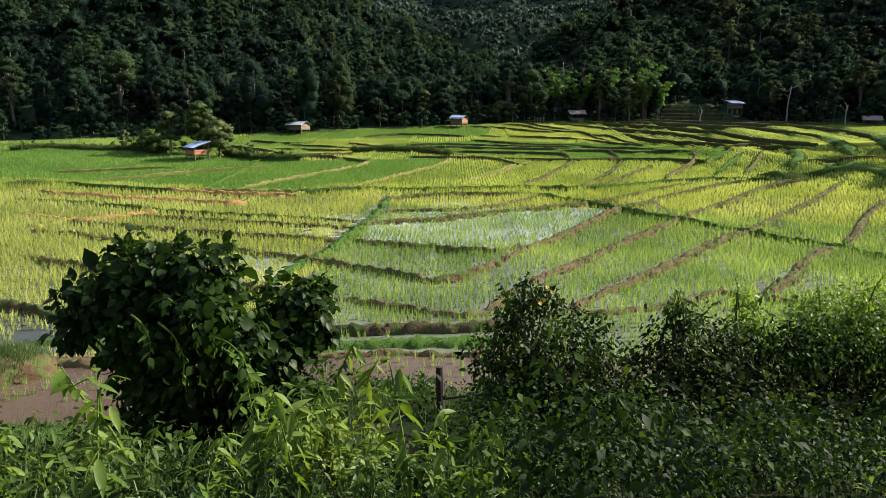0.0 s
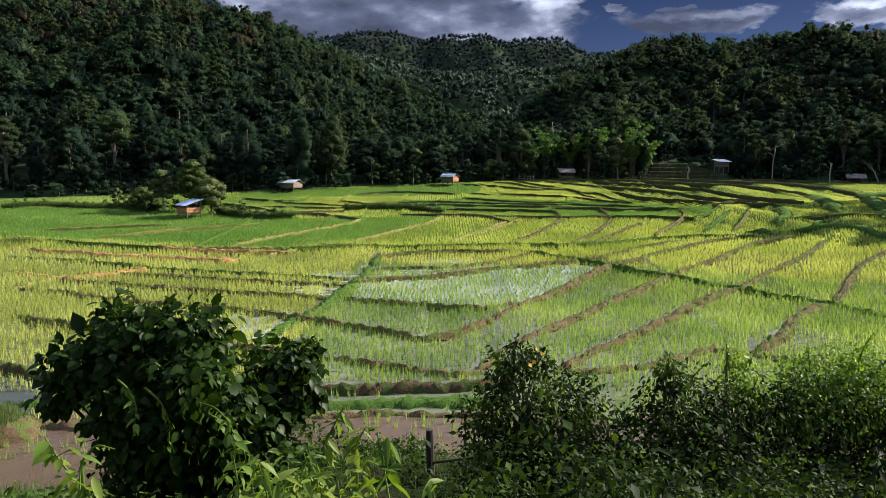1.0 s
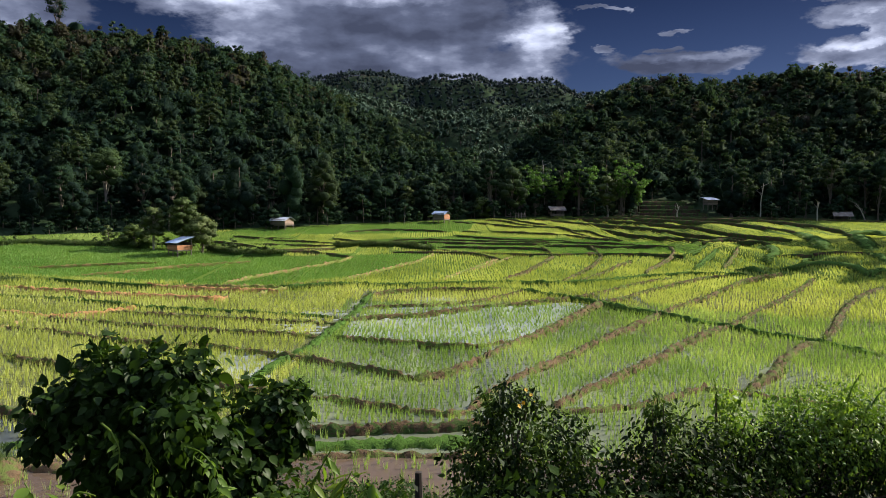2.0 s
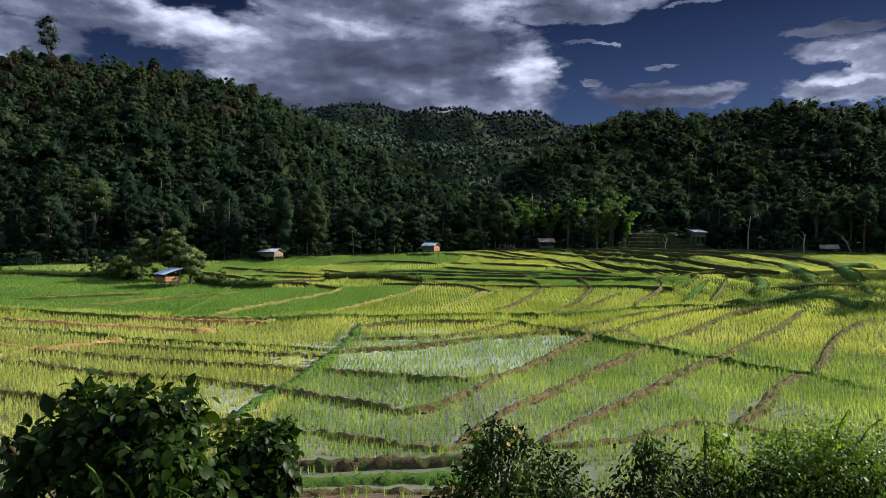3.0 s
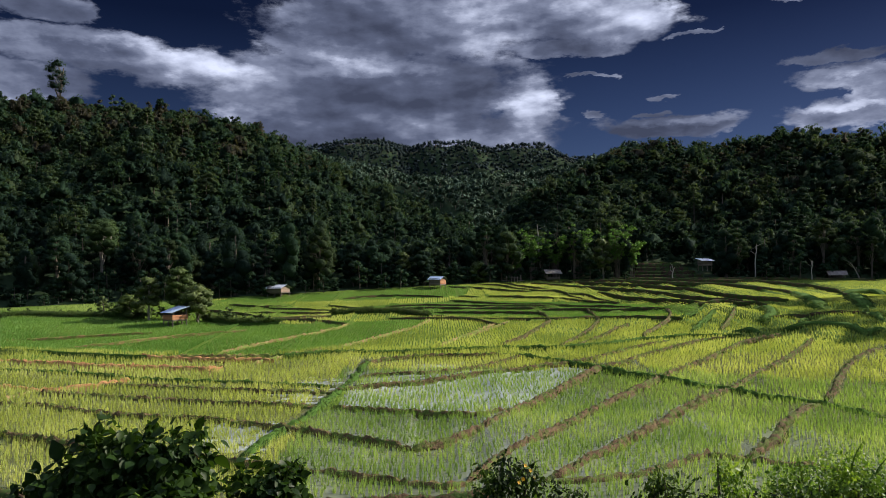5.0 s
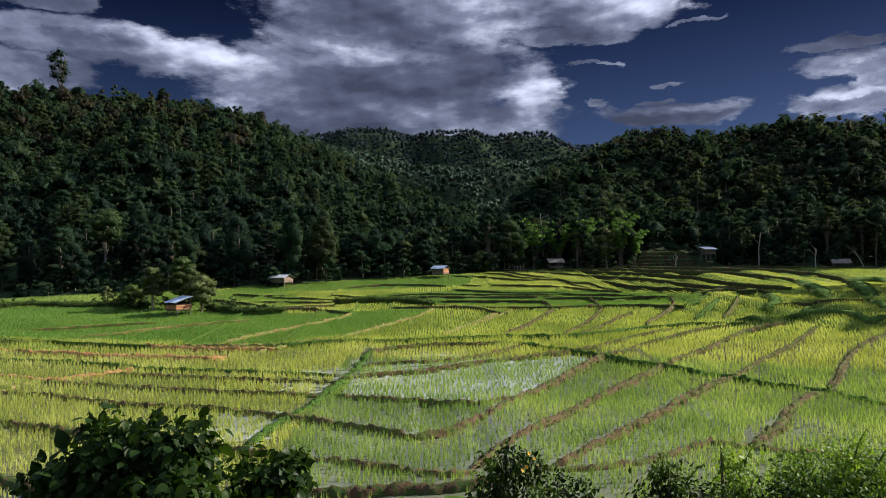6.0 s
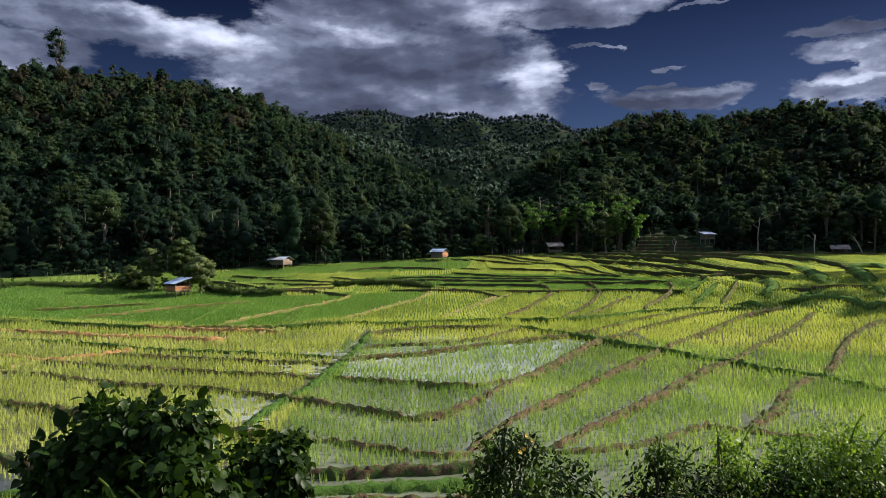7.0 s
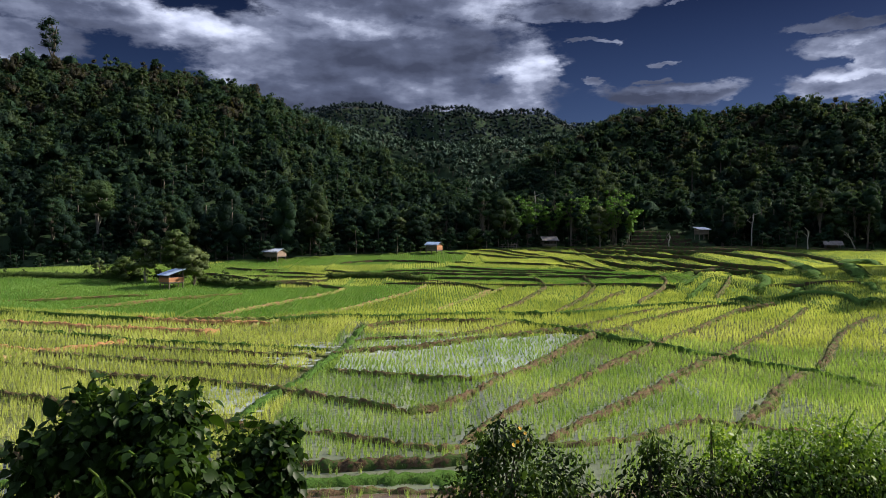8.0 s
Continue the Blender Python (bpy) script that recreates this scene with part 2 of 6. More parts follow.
BAMBOO = leaf_material("bamboo_leaves", (0.0490, 0.1200, 0.0240), (0.0880, 0.1900, 0.0360), (0.1500, 0.2600, 0.0700), 0.40, 0.7, 0.3, 0.08)
EARTH = earth_material("bund_earth", (0.040, 0.028, 0.015), (0.17, 0.122, 0.062), (0.09, 0.13, 0.03), 0.35)
CLAY = earth_material("bund_clay", (0.036, 0.025, 0.015), (0.170, 0.115, 0.066), (0.085, 0.11, 0.03), 0.36)
DARK_EARTH = earth_material("damp_earth", (0.040, 0.028, 0.017), (0.125, 0.084, 0.048), (0.045, 0.075, 0.02), 0.42)
DRY_EARTH = earth_material("dry_earth", (0.13, 0.10, 0.045), (0.30, 0.21, 0.10), (0.13, 0.17, 0.04), 0.45)
ORANGE_EARTH = earth_material("orange_earth", (0.20, 0.10, 0.04), (0.46, 0.25, 0.11), (0.15, 0.17, 0.04), 0.2)
GRASSY = earth_material("grassy_earth", (0.035, 0.050, 0.014), (0.075, 0.100, 0.026), (0.055, 0.11, 0.02), 0.8)
MUD = earth_material("paddy_mud", (0.05, 0.055, 0.020), (0.12, 0.125, 0.04), (0.08, 0.13, 0.02), 0.7, 1.2)
# Very dark litter: the shade under the bank plants is in its colour.
SHADED_LITTER = earth_material("shade_dark_litter", (0.012, 0.013, 0.006), (0.034, 0.032, 0.016), (0.016, 0.026, 0.008), 0.5, 4.0)
FOREST_FLOOR = earth_material("forest_floor", (0.018, 0.026, 0.014), (0.042, 0.052, 0.028), (0.024, 0.044, 0.020), 0.6, 0.6)
# Reflected bright sky is put into this pale base colour, besides silt.
WATER = water_material("sky_pale_silty_water", (0.33, 0.37, 0.34), 0.04)
GREEN_WATER = water_material("shallow_green_water", (0.13, 0.145, 0.06), 0.12)
GREY_WATER = water_material("grey_green_water", (0.16, 0.18, 0.115), 0.08)
BROWN_WATER = water_material("brown_pool_water", (0.115, 0.082, 0.056), 0.08)
DARK_WATER = water_material("dark_clear_water", (0.075, 0.090, 0.090), 0.06)
BARK = wood_material("bark", (0.05, 0.042, 0.032), (0.16, 0.14, 0.11))
PALE_BARK = wood_material("pale_bark", (0.20, 0.18, 0.15), (0.45, 0.42, 0.36))


# ---- mesh helpers ----
def quick_mesh(name, verts, faces, mats=(), smooth=False, index=None):
    """A mesh from arrays: faces all have the same number of corners."""
    verts, faces = np.asarray(verts, np.float32), np.asarray(faces, np.int32)
    me = bpy.data.meshes.new(name)
    k = faces.shape[1]
    normals = verts[:, 3:] if verts.shape[1] == 6 else None
    verts = np.ascontiguousarray(verts[:, :3])
    me.vertices.add(len(verts))
    me.vertices.foreach_set("co", verts.ravel())
    me.loops.add(faces.size)
    me.loops.foreach_set("vertex_index", faces.ravel())
    me.polygons.add(len(faces))
    me.polygons.foreach_set("loop_start", np.arange(0, faces.size, k, dtype=np.int32))
    if index is not None:
        me.polygons.foreach_set("material_index", np.asarray(index, np.int32))
    me.polygons.foreach_set("use_smooth", np.full(len(faces), smooth or normals is not None))
    me.update(calc_edges=True)
    if normals is not None:
        me.normals_split_custom_set_from_vertices(normals)
    for m in mats:
        me.materials.append(m)
    return me


def part(name, me, mat, parent, label=""):
    """One mesh object under a thing or a part."""
    if mat is not None and not me.materials:
        me.materials.append(mat)
    ob = new(name, me)
    ob.parent = parent
    return tagged(ob, label)


def bm_mesh(name, bm, mat=None, smooth=False):
    me = bpy.data.meshes.new(name)
    bm.to_mesh(me)
    bm.free()
    if mat is not None:
        me.materials.append(mat)
    for p in me.polygons:
        p.use_smooth = smooth
    return me


def block(size, at=(0, 0, 0), rot=(0, 0, 0), bevel=0.012, bm=None):
    """A slightly bevelled box, added to bm."""
    bm = bm or bmesh.new()
    made = bmesh.ops.create_cube(bm, size=1.0)["verts"]
    m = pose(*at, *rot) @ Matrix.Diagonal((*size, 1))
    bmesh.ops.transform(bm, matrix=m, verts=made)
    if bevel:
        edges = list({e for v in made for e in v.link_edges})
        bmesh.ops.bevel(bm, geom=edges, offset=min(bevel, min(size) * 0.3), segments=1, affect="EDGES", clamp_overlap=True)
    return bm


def tube(points, radii, sides=7):
    """A tapered tube along points: arrays of verts and quad faces."""
    p = np.asarray(points, float)
    d = np.gradient(p, axis=0)
    d /= np.linalg.norm(d, axis=1)[:, None] + 1e-9
    side = np.cross(d, (0.31, 0.94, 0.12))
    side /= np.linalg.norm(side, axis=1)[:, None] + 1e-9
    up = np.cross(side, d)
    a = np.linspace(0, 2 * np.pi, sides, endpoint=False)
    r = np.asarray(radii, float)[:, None, None]
    v = p[:, None] + r * (np.cos(a)[None, :, None] * side[:, None] + np.sin(a)[None, :, None] * up[:, None])
    i, j = np.meshgrid(np.arange(len(p) - 1), np.arange(sides), indexing="ij")
    i, j = i.ravel(), j.ravel()
    k = (j + 1) % sides
    f = np.stack([i * sides + j, i * sides + k, (i + 1) * sides + k, (i + 1) * sides + j], 1)
    return v.reshape(-1, 3), f


def joined(pieces):
    """Several (verts, faces) as one."""
    vs, fs, n = [], [], 0
    for v, f in pieces:
        vs.append(v), fs.append(np.asarray(f) + n)
        n += len(v)
    return np.concatenate(vs), np.concatenate(fs)


# ---- the lie of the land ----
def ease(a, b, v):
    t = np.clip((np.asarray(v, float) - a) / (b - a), 0, 1)
    return t * t * (3 - 2 * t)


ALONG = [-60, 0, 2, 5, 10, 15, 18, 20, 24, 26, 32, 41, 50, 60, 72, 82, 95, 108, 120, 135]
HEIGHT = [5.3, 5.3, 5.15, 4.3, 2.05, -0.25, -1.08, -1.15, -1.0, -0.75, -0.45, -0.2, 0.1, 0.65, 1.25, 1.92, 2.87, 3.87, 4.82, 5.95]
EDGE_X = [-140, -90, -56, -22, 2, 22, 60, 120, 180]     # where fields end and the woods begin
EDGE_Y = [78, 90, 99, 109, 121, 130, 127, 122, 110]
# wooded ridges, front to back: distance of the foot beyond the field edge (or None) and of the crest, then the crest line: xs, heights
RIDGES = [
    (None, 205, [-330, -220, -160, -120, -100, -89, -76, -57, -49, -41, -35, -22, -10, 0, 9, 16, 24], [46, 52, 49, 49, 51, 50, 48, 45.5, 43.5, 39, 36.5, 30, 24, 19.5, 14.5, 9.5, 4]),
    (None, 200, [6, 12, 17, 23, 29, 37, 45, 53, 66, 81, 91, 99, 108, 115, 127, 180, 260, 330], [3, 6, 11.5, 18.5, 23, 27, 31.5, 35.5, 37.5, 37, 39, 40, 38.5, 40.5, 38.5, 37, 42, 40]),
    (225, 340, [-200, -110, -74, -53, -42, -16, 10, 23, 37, 55], [50, 60, 61.5, 58.5, 56, 50, 42.5, 37, 30, 20]),
    (225, 330, [-8, 10, 20, 36, 49, 62, 77, 90, 114, 150, 260], [28, 38.5, 43, 47.5, 49.5, 51, 54, 58, 61, 58, 50]),
    (440, 640, [-420, -260, -179, -140, -110, -80, -60, -35, -10, 19, 49, 90], [96, 104, 104, 108, 113, 118, 120, 118, 109, 98, 85, 60]),
    (440, 600, [-60, -19, -1, 18, 37, 56, 79, 112, 140, 159, 206, 300, 420], [70, 90, 98, 102, 106, 108, 107, 99, 100, 104, 105, 100, 92]),
]


def slope(x, y):
    """The valley floor without its steps."""
    x, y = np.asarray(x, float), np.asarray(y, float)
    right = 0.05 * np.clip(x - 20, 0, 45) * ease(36, 60, y) * (1 - ease(78, 104, y))
    spit = 0.95 * ease(-6.0, -3.0, x) * ease(8, 11, y) * (1 - ease(15.5, 20.3, y))
    return np.interp(y, ALONG, HEIGHT) + spit + right - 0.012 * np.clip(-x - 20, 0, 40) * ease(60, 110, y)


def folds(x, y):
    """Spurs and gullies on the hillsides."""
    return np.sin(x * 0.085 + 1.1 * np.sin(y * 0.021)) * 2.2 + np.sin(x * 0.19 + y * 0.045) * 1.1 + np.sin(y * 0.16 - x * 0.07) * 1.0


def hills(x, y):
    x, y = np.asarray(x, float), np.asarray(y, float)
    e = np.interp(x, EDGE_X, EDGE_Y)
    floor = slope(x, np.minimum(y, e)) + 0.012 * np.clip(y - e, 0, 400)
    s, rough = 0, 0
    for foot, crest, xs, hs in RIDGES:
        t = np.clip((y - (e if foot is None else foot)) / (crest - (e if foot is None else foot)), 0, 1)
        rise = np.clip(np.interp(x, xs, hs) - floor, 0, None) * (0.45 * t + 0.55 * t * t * (3 - 2 * t)) * (1 - 0.7 * ease(crest + 4, crest + 80, y))
        s = s + rise ** 5
        rough = np.maximum(rough, 4 * t * (1 - t) * (1.0 if crest < 300 else 1.8))
    return floor + s ** 0.2 + folds(x, y) * rough


STEPS = []      # crest lines of the bunds that hold up a terrace: xs, ys


def ground_at(x, y):
    """Height of the ground: level terraces between crests, hills beyond."""
    x, y = np.asarray(x, float), np.asarray(y, float)
    z = hills(x, y)
    below, weight = np.full(x.shape, -1e9), np.zeros(x.shape)
    for xs, ys in STEPS:
        c = np.interp(x, xs, ys)
        w = np.clip(np.minimum(x - xs[0], xs[-1] - x) / 1.2, 0, 1)
        hit = (w > 0) & (c <= y) & (c > below)
        below, weight = np.where(hit, c, below), np.where(hit, w, weight)
    drop = np.clip(0.85 * (slope(x, y) - slope(x, np.where(below > 0, below, y))), 0, np.where((y > 60) & (x > 24), 0.55, 0.24))
    return z - weight * drop * (1 - ease(-4, 0, y - np.interp(x, EDGE_X, EDGE_Y)))


BUNDS = []


def bund(style, width, height, *points):
    """Notes one bund by its line on the plan; the ridges themselves are built below."""
    BUNDS.append((style, width, height, points))
    p = np.array(sorted(points))
    if style not in ("dry", "orange", "hedge") and np.ptp(p[:, 0]) > 0.75 * np.ptp(p[:, 1]):
        STEPS.append((p[:, 0], p[:, 1]))


bund("hedge", 1.6, 0.7, (-51.3, 86.4), (-48.5, 88.8), (-41.4, 86.7), (-37.5, 86.8), (-33.1, 85.9))
bund("dry", 0.35, 0.10, (-40.2, 67.8), (-36.1, 69.8), (-31.6, 71.9), (-27.3, 73.8))
bund("dry", 0.35, 0.10, (-31.1, 63.9), (-27.8, 66.8), (-24.9, 70.1), (-20.8, 72.9), (-18.4, 74.7))
bund("dry", 0.4, 0.12, (-17.1, 60.3), (-15.6, 63.6), (-13.9, 67.0), (-11.5, 71.1), (-9.3, 75.3), (-8.4, 78.3))
bund("grass", 0.5, 0.2, (-37.6, 63.3), (-34.0, 62.2), (-29.2, 60.3), (-23.5, 58.8), (-20.0, 57.9))
bund("dry", 0.8, 0.15, (-20.3, 58.5), (-15.7, 58.3), (-13.5, 58.6), (-12.1, 58.5))
bund("orange", 0.6, 0.16, (-23.0, 58.6), (-18.6, 57.5), (-14.4, 56.7), (-11.7, 56.6))
bund("dry", 0.6, 0.15, (-13.2, 55.3), (-10.6, 60.1), (-8.0, 61.7), (-6.0, 66.0), (-3.8, 70.8), (-1.1, 75.8), (0.3, 81.3))
bund("orange", 0.9, 0.2, (-34.0, 57.3), (-29.0, 56.3), (-24.0, 54.7), (-19.4, 53.8), (-15.9, 53.0), (-14.9, 54.0))
bund("grass", 0.5, 0.25, (-31.7, 53.5), (-28.0, 52.7), (-24.2, 51.5), (-21.6, 50.8), (-19.4, 49.4), (-16.0, 48.4), (-12.4, 47.8), (-8.9, 46.9), (-5.9, 46.0))
bund("orange", 0.8, 0.2, (-28.3, 47.7), (-25.0, 46.4), (-24.2, 45.8), (-22.8, 46.3), (-20.9, 47.7), (-19.4, 49.5))
bund("dry", 0.35, 0.12, (-24.1, 45.8), (-24.5, 43.6), (-24.8, 41.8))
bund("earth", 0.5, 0.22, (-20.9, 47.6), (-16.8, 46.6), (-12.9, 45.6), (-9.2, 44.6), (-7.1, 44.3), (-5.6, 44.0))
bund("earth", 0.5, 0.22, (-23.7, 45.2), (-20.8, 44.4), (-17.3, 43.2), (-13.5, 42.1), (-10.1, 41.3), (-7.1, 40.6), (-6.0, 40.5))
bund("earth", 0.5, 0.25, (-24.5, 42.1), (-22.6, 41.6), (-20.8, 41.0), (-19.2, 40.1), (-16.8, 39.1), (-14.1, 38.3), (-12.5, 38.0), (-10.3, 37.3), (-8.7, 36.5), (-7.2, 35.9), (-5.4, 34.9), (-3.6, 33.7), (-2.0, 32.8), (-0.6, 31.9))
bund("earth", 0.5, 0.25, (-21.1, 35.6), (-16.4, 33.5), (-12.8, 32.1), (-9.4, 30.9), (-6.6, 29.7), (-4.9, 29.0), (-3.1, 28.5), (-1.4, 27.8), (-0.5, 27.2), (0.8, 27.0), (1.9, 27.2))
bund("clay", 0.85, 0.28, (-0.5, 31.8), (1.0, 32.8), (2.4, 34.9), (4.1, 38.1), (6.1, 41.4), (8.3, 45.1), (10.7, 49.7), (12.5, 52.6))
bund("clay", 0.85, 0.28, (1.5, 27.3), (2.5, 29.2), (3.5, 31.2), (4.8, 33.0), (6.6, 35.5), (9.1, 39.2), (11.1, 42.2), (14.0, 46.3), (15.5, 48.3))
bund("clay", 0.85, 0.28, (4.5, 27.4), (6.5, 29.8), (8.5, 32.2), (10.5, 34.7), (12.9, 37.8), (15.7, 41.5), (18.3, 44.0))
bund("grass", 0.7, 0.25, (6.7, 57.9), (8.0, 56.7), (10.4, 54.1), (12.3, 52.4), (14.1, 49.5), (15.5, 48.3), (17.1, 45.0), (18.3, 44.1), (19.6, 41.5), (21.5, 39.9), (22.0, 38.3), (22.8, 36.3))
bund("clay", 0.7, 0.28, (4.5, 27.2), (5.9, 27.2), (7.9, 27.8), (9.7, 28.9), (11.6, 30.2), (12.8, 29.6), (14.4, 28.7), (17.5, 27.5))
bund("clay", 0.9, 0.3, (13.2, 29.7), (15.0, 32.0), (17.4, 35.3), (19.7, 38.2), (21.4, 39.7))
bund("clay", 0.9, 0.3, (22.2, 40.4), (24.2, 43.1), (26.5, 46.6), (28.9, 50.1), (30.8, 52.1), (33.0, 54.1), (34.6, 55.0))
bund("earth", 0.6, 0.25, (18.3, 44.1), (22.6, 49.4), (26.8, 53.9), (30.1, 57.8), (32.2, 60.6))
bund("earth", 0.55, 0.25, (15.5, 48.3), (19.2, 52.9), (21.2, 54.9), (23.7, 57.9), (26.3, 60.7), (28.4, 62.2), (31.0, 63.5))
bund("earth", 0.5, 0.2, (12.5, 52.5), (14.6, 54.2), (17.0, 57.1), (20.0, 60.2), (23.0, 62.6), (26.2, 64.0))
bund("earth", 0.5, 0.2, (10.7, 54.4), (12.3, 55.3), (14.7, 58.0), (18.1, 61.6), (21.1, 63.7))
bund("grass", 0.6, 0.2, (-12.1, 58.4), (-7.8, 60.1), (-3.1, 59.5), (0.6, 60.3), (3.9, 61.0), (6.3, 61.2), (11.0, 61.2), (15.2, 62.8), (19.5, 65.7), (23.8, 66.1), (27.9, 63.9))
bund("grass", 1.1, 0.1, (-4.6, 56.0), (-4.8, 49.4), (-5.5, 44.3), (-6.0, 40.7), (-6.3, 37.3), (-7.0, 35.0), (-7.4, 32.6), (-7.6, 30.9))
bund("earth", 0.45, 0.2, (-5.6, 44.8), (-3.9, 45.8), (-2.2, 46.6), (-0.4, 47.5), (1.5, 48.8), (3.4, 50.2), (5.5, 51.1), (7.7, 52.5), (9.9, 53.8), (10.8, 54.2))
bund("earth", 0.4, 0.18, (-4.6, 49.6), (-2.4, 50.3), (-0.5, 50.4), (1.5, 51.1), (3.6, 52.4), (5.4, 54.4), (7.4, 57.3))
bund("earth", 0.4, 0.15, (-4.9, 54.3), (-3.1, 56.3), (-1.0, 57.5), (1.7, 57.8), (4.4, 57.7), (6.2, 58.1))
bund("earth", 0.5, 0.22, (-5.2, 40.2), (-1.9, 39.1), (0.5, 38.3), (2.8, 38.0), (4.5, 39.2))
bund("dark", 0.9, 0.4, (-4.0, 25.4), (-2.4, 25.5), (-0.8, 25.6), (1.4, 25.8), (2.8, 26.0))
bund("dark", 1.2, 0.7, (-20.5, 28.6), (-18.6, 28.0), (-17.0, 27.4), (-15.5, 26.8), (-14.0, 26.0), (-12.5, 25.4), (-10.0, 25.0), (-7.1, 25.1), (-4.0, 25.4))
bund("grass", 1.6, 0.2, (-14.3, 24.1), (-11.5, 24.0), (-6.8, 24.0), (-3.2, 24.1), (-1.2, 24.4), (0.8, 24.5), (2.7, 24.7))
bund("clay", 0.7, 0.22, (-6.5, 23.1), (-3.0, 23.0), (-1.5, 23.4), (0.6, 23.2), (2.2, 23.5))
bund("clay", 0.9, 0.35, (-13.4, 22.6), (-12.0, 22.0), (-10.4, 21.8), (-9.2, 22.2))
bund("clay", 0.45, 0.2, (5.9, 61.8), (8.6, 67.2), (10.7, 72.6), (13.2, 78.8), (13.5, 83.7), (13.1, 87.1))
bund("clay", 0.45, 0.2, (11.2, 61.8), (14.0, 67.6), (16.2, 72.8), (18.6, 79.2), (19.0, 84.1), (19.3, 88.6))
bund("earth", 0.4, 0.18, (12.6, 61.9), (15.7, 66.9), (18.7, 72.7), (20.9, 75.8))
bund("clay", 0.6, 0.25, (19.5, 65.6), (20.5, 68.9), (23.0, 72.9), (25.7, 77.6), (27.4, 81.9), (28.3, 86.9))
bund("grass", 0.7, 0.3, (24.7, 68.0), (27.1, 72.6), (29.7, 77.2), (32.7, 82.6))
bund("earth", 0.6, 0.25, (27.4, 68.1), (31.6, 75.9), (35.4, 83.6))
bund("dry", 0.4, 0.12, (0.6, 61.6), (2.7, 67.3), (5.8, 74.7), (7.2, 77.2))
bund("dry", 0.35, 0.1, (2.7, 67.8), (5.7, 72.7), (9.0, 79.6))
bund("dark", 0.5, 0.35, (-0.7, 84.8), (3.3, 82.5), (5.6, 80.3), (7.2, 76.5), (8.2, 77.4))
bund("dark", 0.4, 0.25, (-4.4, 82.1), (0.7, 82.0), (8.2, 81.2), (13.1, 80.6), (18.5, 81.9), (23.8, 80.4), (27.1, 78.2))
bund("hedge", 0.9, 0.6, (-11.3, 86.4), (-8.1, 87.7), (-4.8, 87.9), (-2.0, 86.1), (0.3, 83.4))
bund("dark", 0.8, 0.6, (-27.5, 91.3), (-24.7, 89.0), (-22.2, 87.0), (-19.6, 84.6), (-17.8, 82.1))
bund("clay", 0.8, 0.45, (-17.8, 82.3), (-13.4, 83.1), (-11.1, 84.2))
bund("hedge", 1.2, 0.6, (-25.5, 83.7), (-23.4, 81.9), (-20.9, 79.6), (-18.3, 78.8), (-16.0, 79.9))
bund("dark", 0.6, 0.4, (-17.0, 81.9), (-14.6, 82.1), (-12.5, 80.9), (-10.3, 79.1), (-8.5, 78.4))
bund("dark", 0.5, 0.4, (-26.2, 97.1), (-23.5, 95.2), (-20.2, 93.4), (-17.8, 94.2))
bund("dark", 0.5, 0.4, (-20.0, 92.3), (-16.9, 91.3), (-11.7, 89.0), (-8.9, 88.7))
bund("dark", 0.5, 0.35, (-21.9, 88.4), (-16.9, 87.6), (-11.4, 87.0), (-8.8, 87.7))
bund("dark", 0.6, 0.4, (-12.8, 94.6), (-10.0, 92.5), (-8.4, 90.9), (-4.8, 90.1), (-0.7, 91.5), (3.5, 90.7), (9.1, 90.1), (16.0, 90.1))
bund("dark", 0.5, 0.35, (-5.0, 93.5), (-0.8, 94.4), (2.2, 94.1), (7.1, 92.7), (13.6, 92.2), (22.0, 91.4), (25.4, 88.4))
bund("dark", 0.5, 0.35, (0.7, 86.9), (5.3, 86.8), (10.0, 86.1), (13.7, 85.9))
bund("dark", 0.5, 0.35, (13.1, 88.9), (19.3, 88.8), (22.3, 86.9), (25.9, 87.7), (28.5, 85.4))
bund("dark", 0.5, 0.35, (3.0, 99.2), (6.0, 97.2), (9.5, 94.7), (15.2, 94.0), (18.1, 93.6))
bund("dark", 0.5, 0.3, (4.4, 104.8), (7.1, 103.6))
bund("dark", 0.5, 0.35, (8.5, 104.4), (12.6, 102.8), (18.0, 101.2), (21.6, 96.3), (24.9, 94.7))
bund("dark", 1.0, 0.6, (3.4, 117.8), (6.3, 115.6))
bund("dark", 0.7, 0.5, (8.4, 121.9), (11.9, 119.5), (14.0, 113.8), (16.2, 110.9), (19.6, 110.4))
bund("dark", 0.8, 0.5, (11.9, 124.2), (14.6, 118.9), (17.5, 114.1), (20.1, 108.2), (20.3, 102.1), (21.7, 96.8))
bund("dark", 0.7, 0.5, (6.2, 117.2), (8.8, 114.1), (11.9, 111.2), (15.3, 110.0))
bund("dark", 0.9, 0.6, (17.4, 122.9), (21.2, 119.5), (24.3, 116.4), (28.6, 112.0), (32.5, 107.9), (36.4, 97.8), (39.4, 90.6))
bund("dark", 0.9, 0.6, (23.4, 126.5), (28.8, 120.4), (34.0, 115.7), (39.4, 110.7), (41.7, 101.5), (43.9, 95.8), (44.3, 89.2))
bund("dark", 0.9, 0.5, (26.6, 127.9), (33.7, 124.5), (40.1, 120.6), (46.4, 117.7), (50.5, 112.4), (52.4, 105.4), (50.5, 97.1))
bund("dark", 0.9, 0.5, (30.9, 129.4), (40.3, 127.3), (49.0, 124.2), (55.3, 121.2), (59.7, 114.8), (60.5, 106.8), (56.7, 97.3))
bund("dark", 0.9, 0.5, (49.2, 127.2), (59.7, 126.3), (68.3, 124.2), (75.7, 122.2))
bund("dark", 0.6, 0.4, (20.6, 106.8), (22.8, 105.7), (23.4, 97.4), (24.9, 94.6))
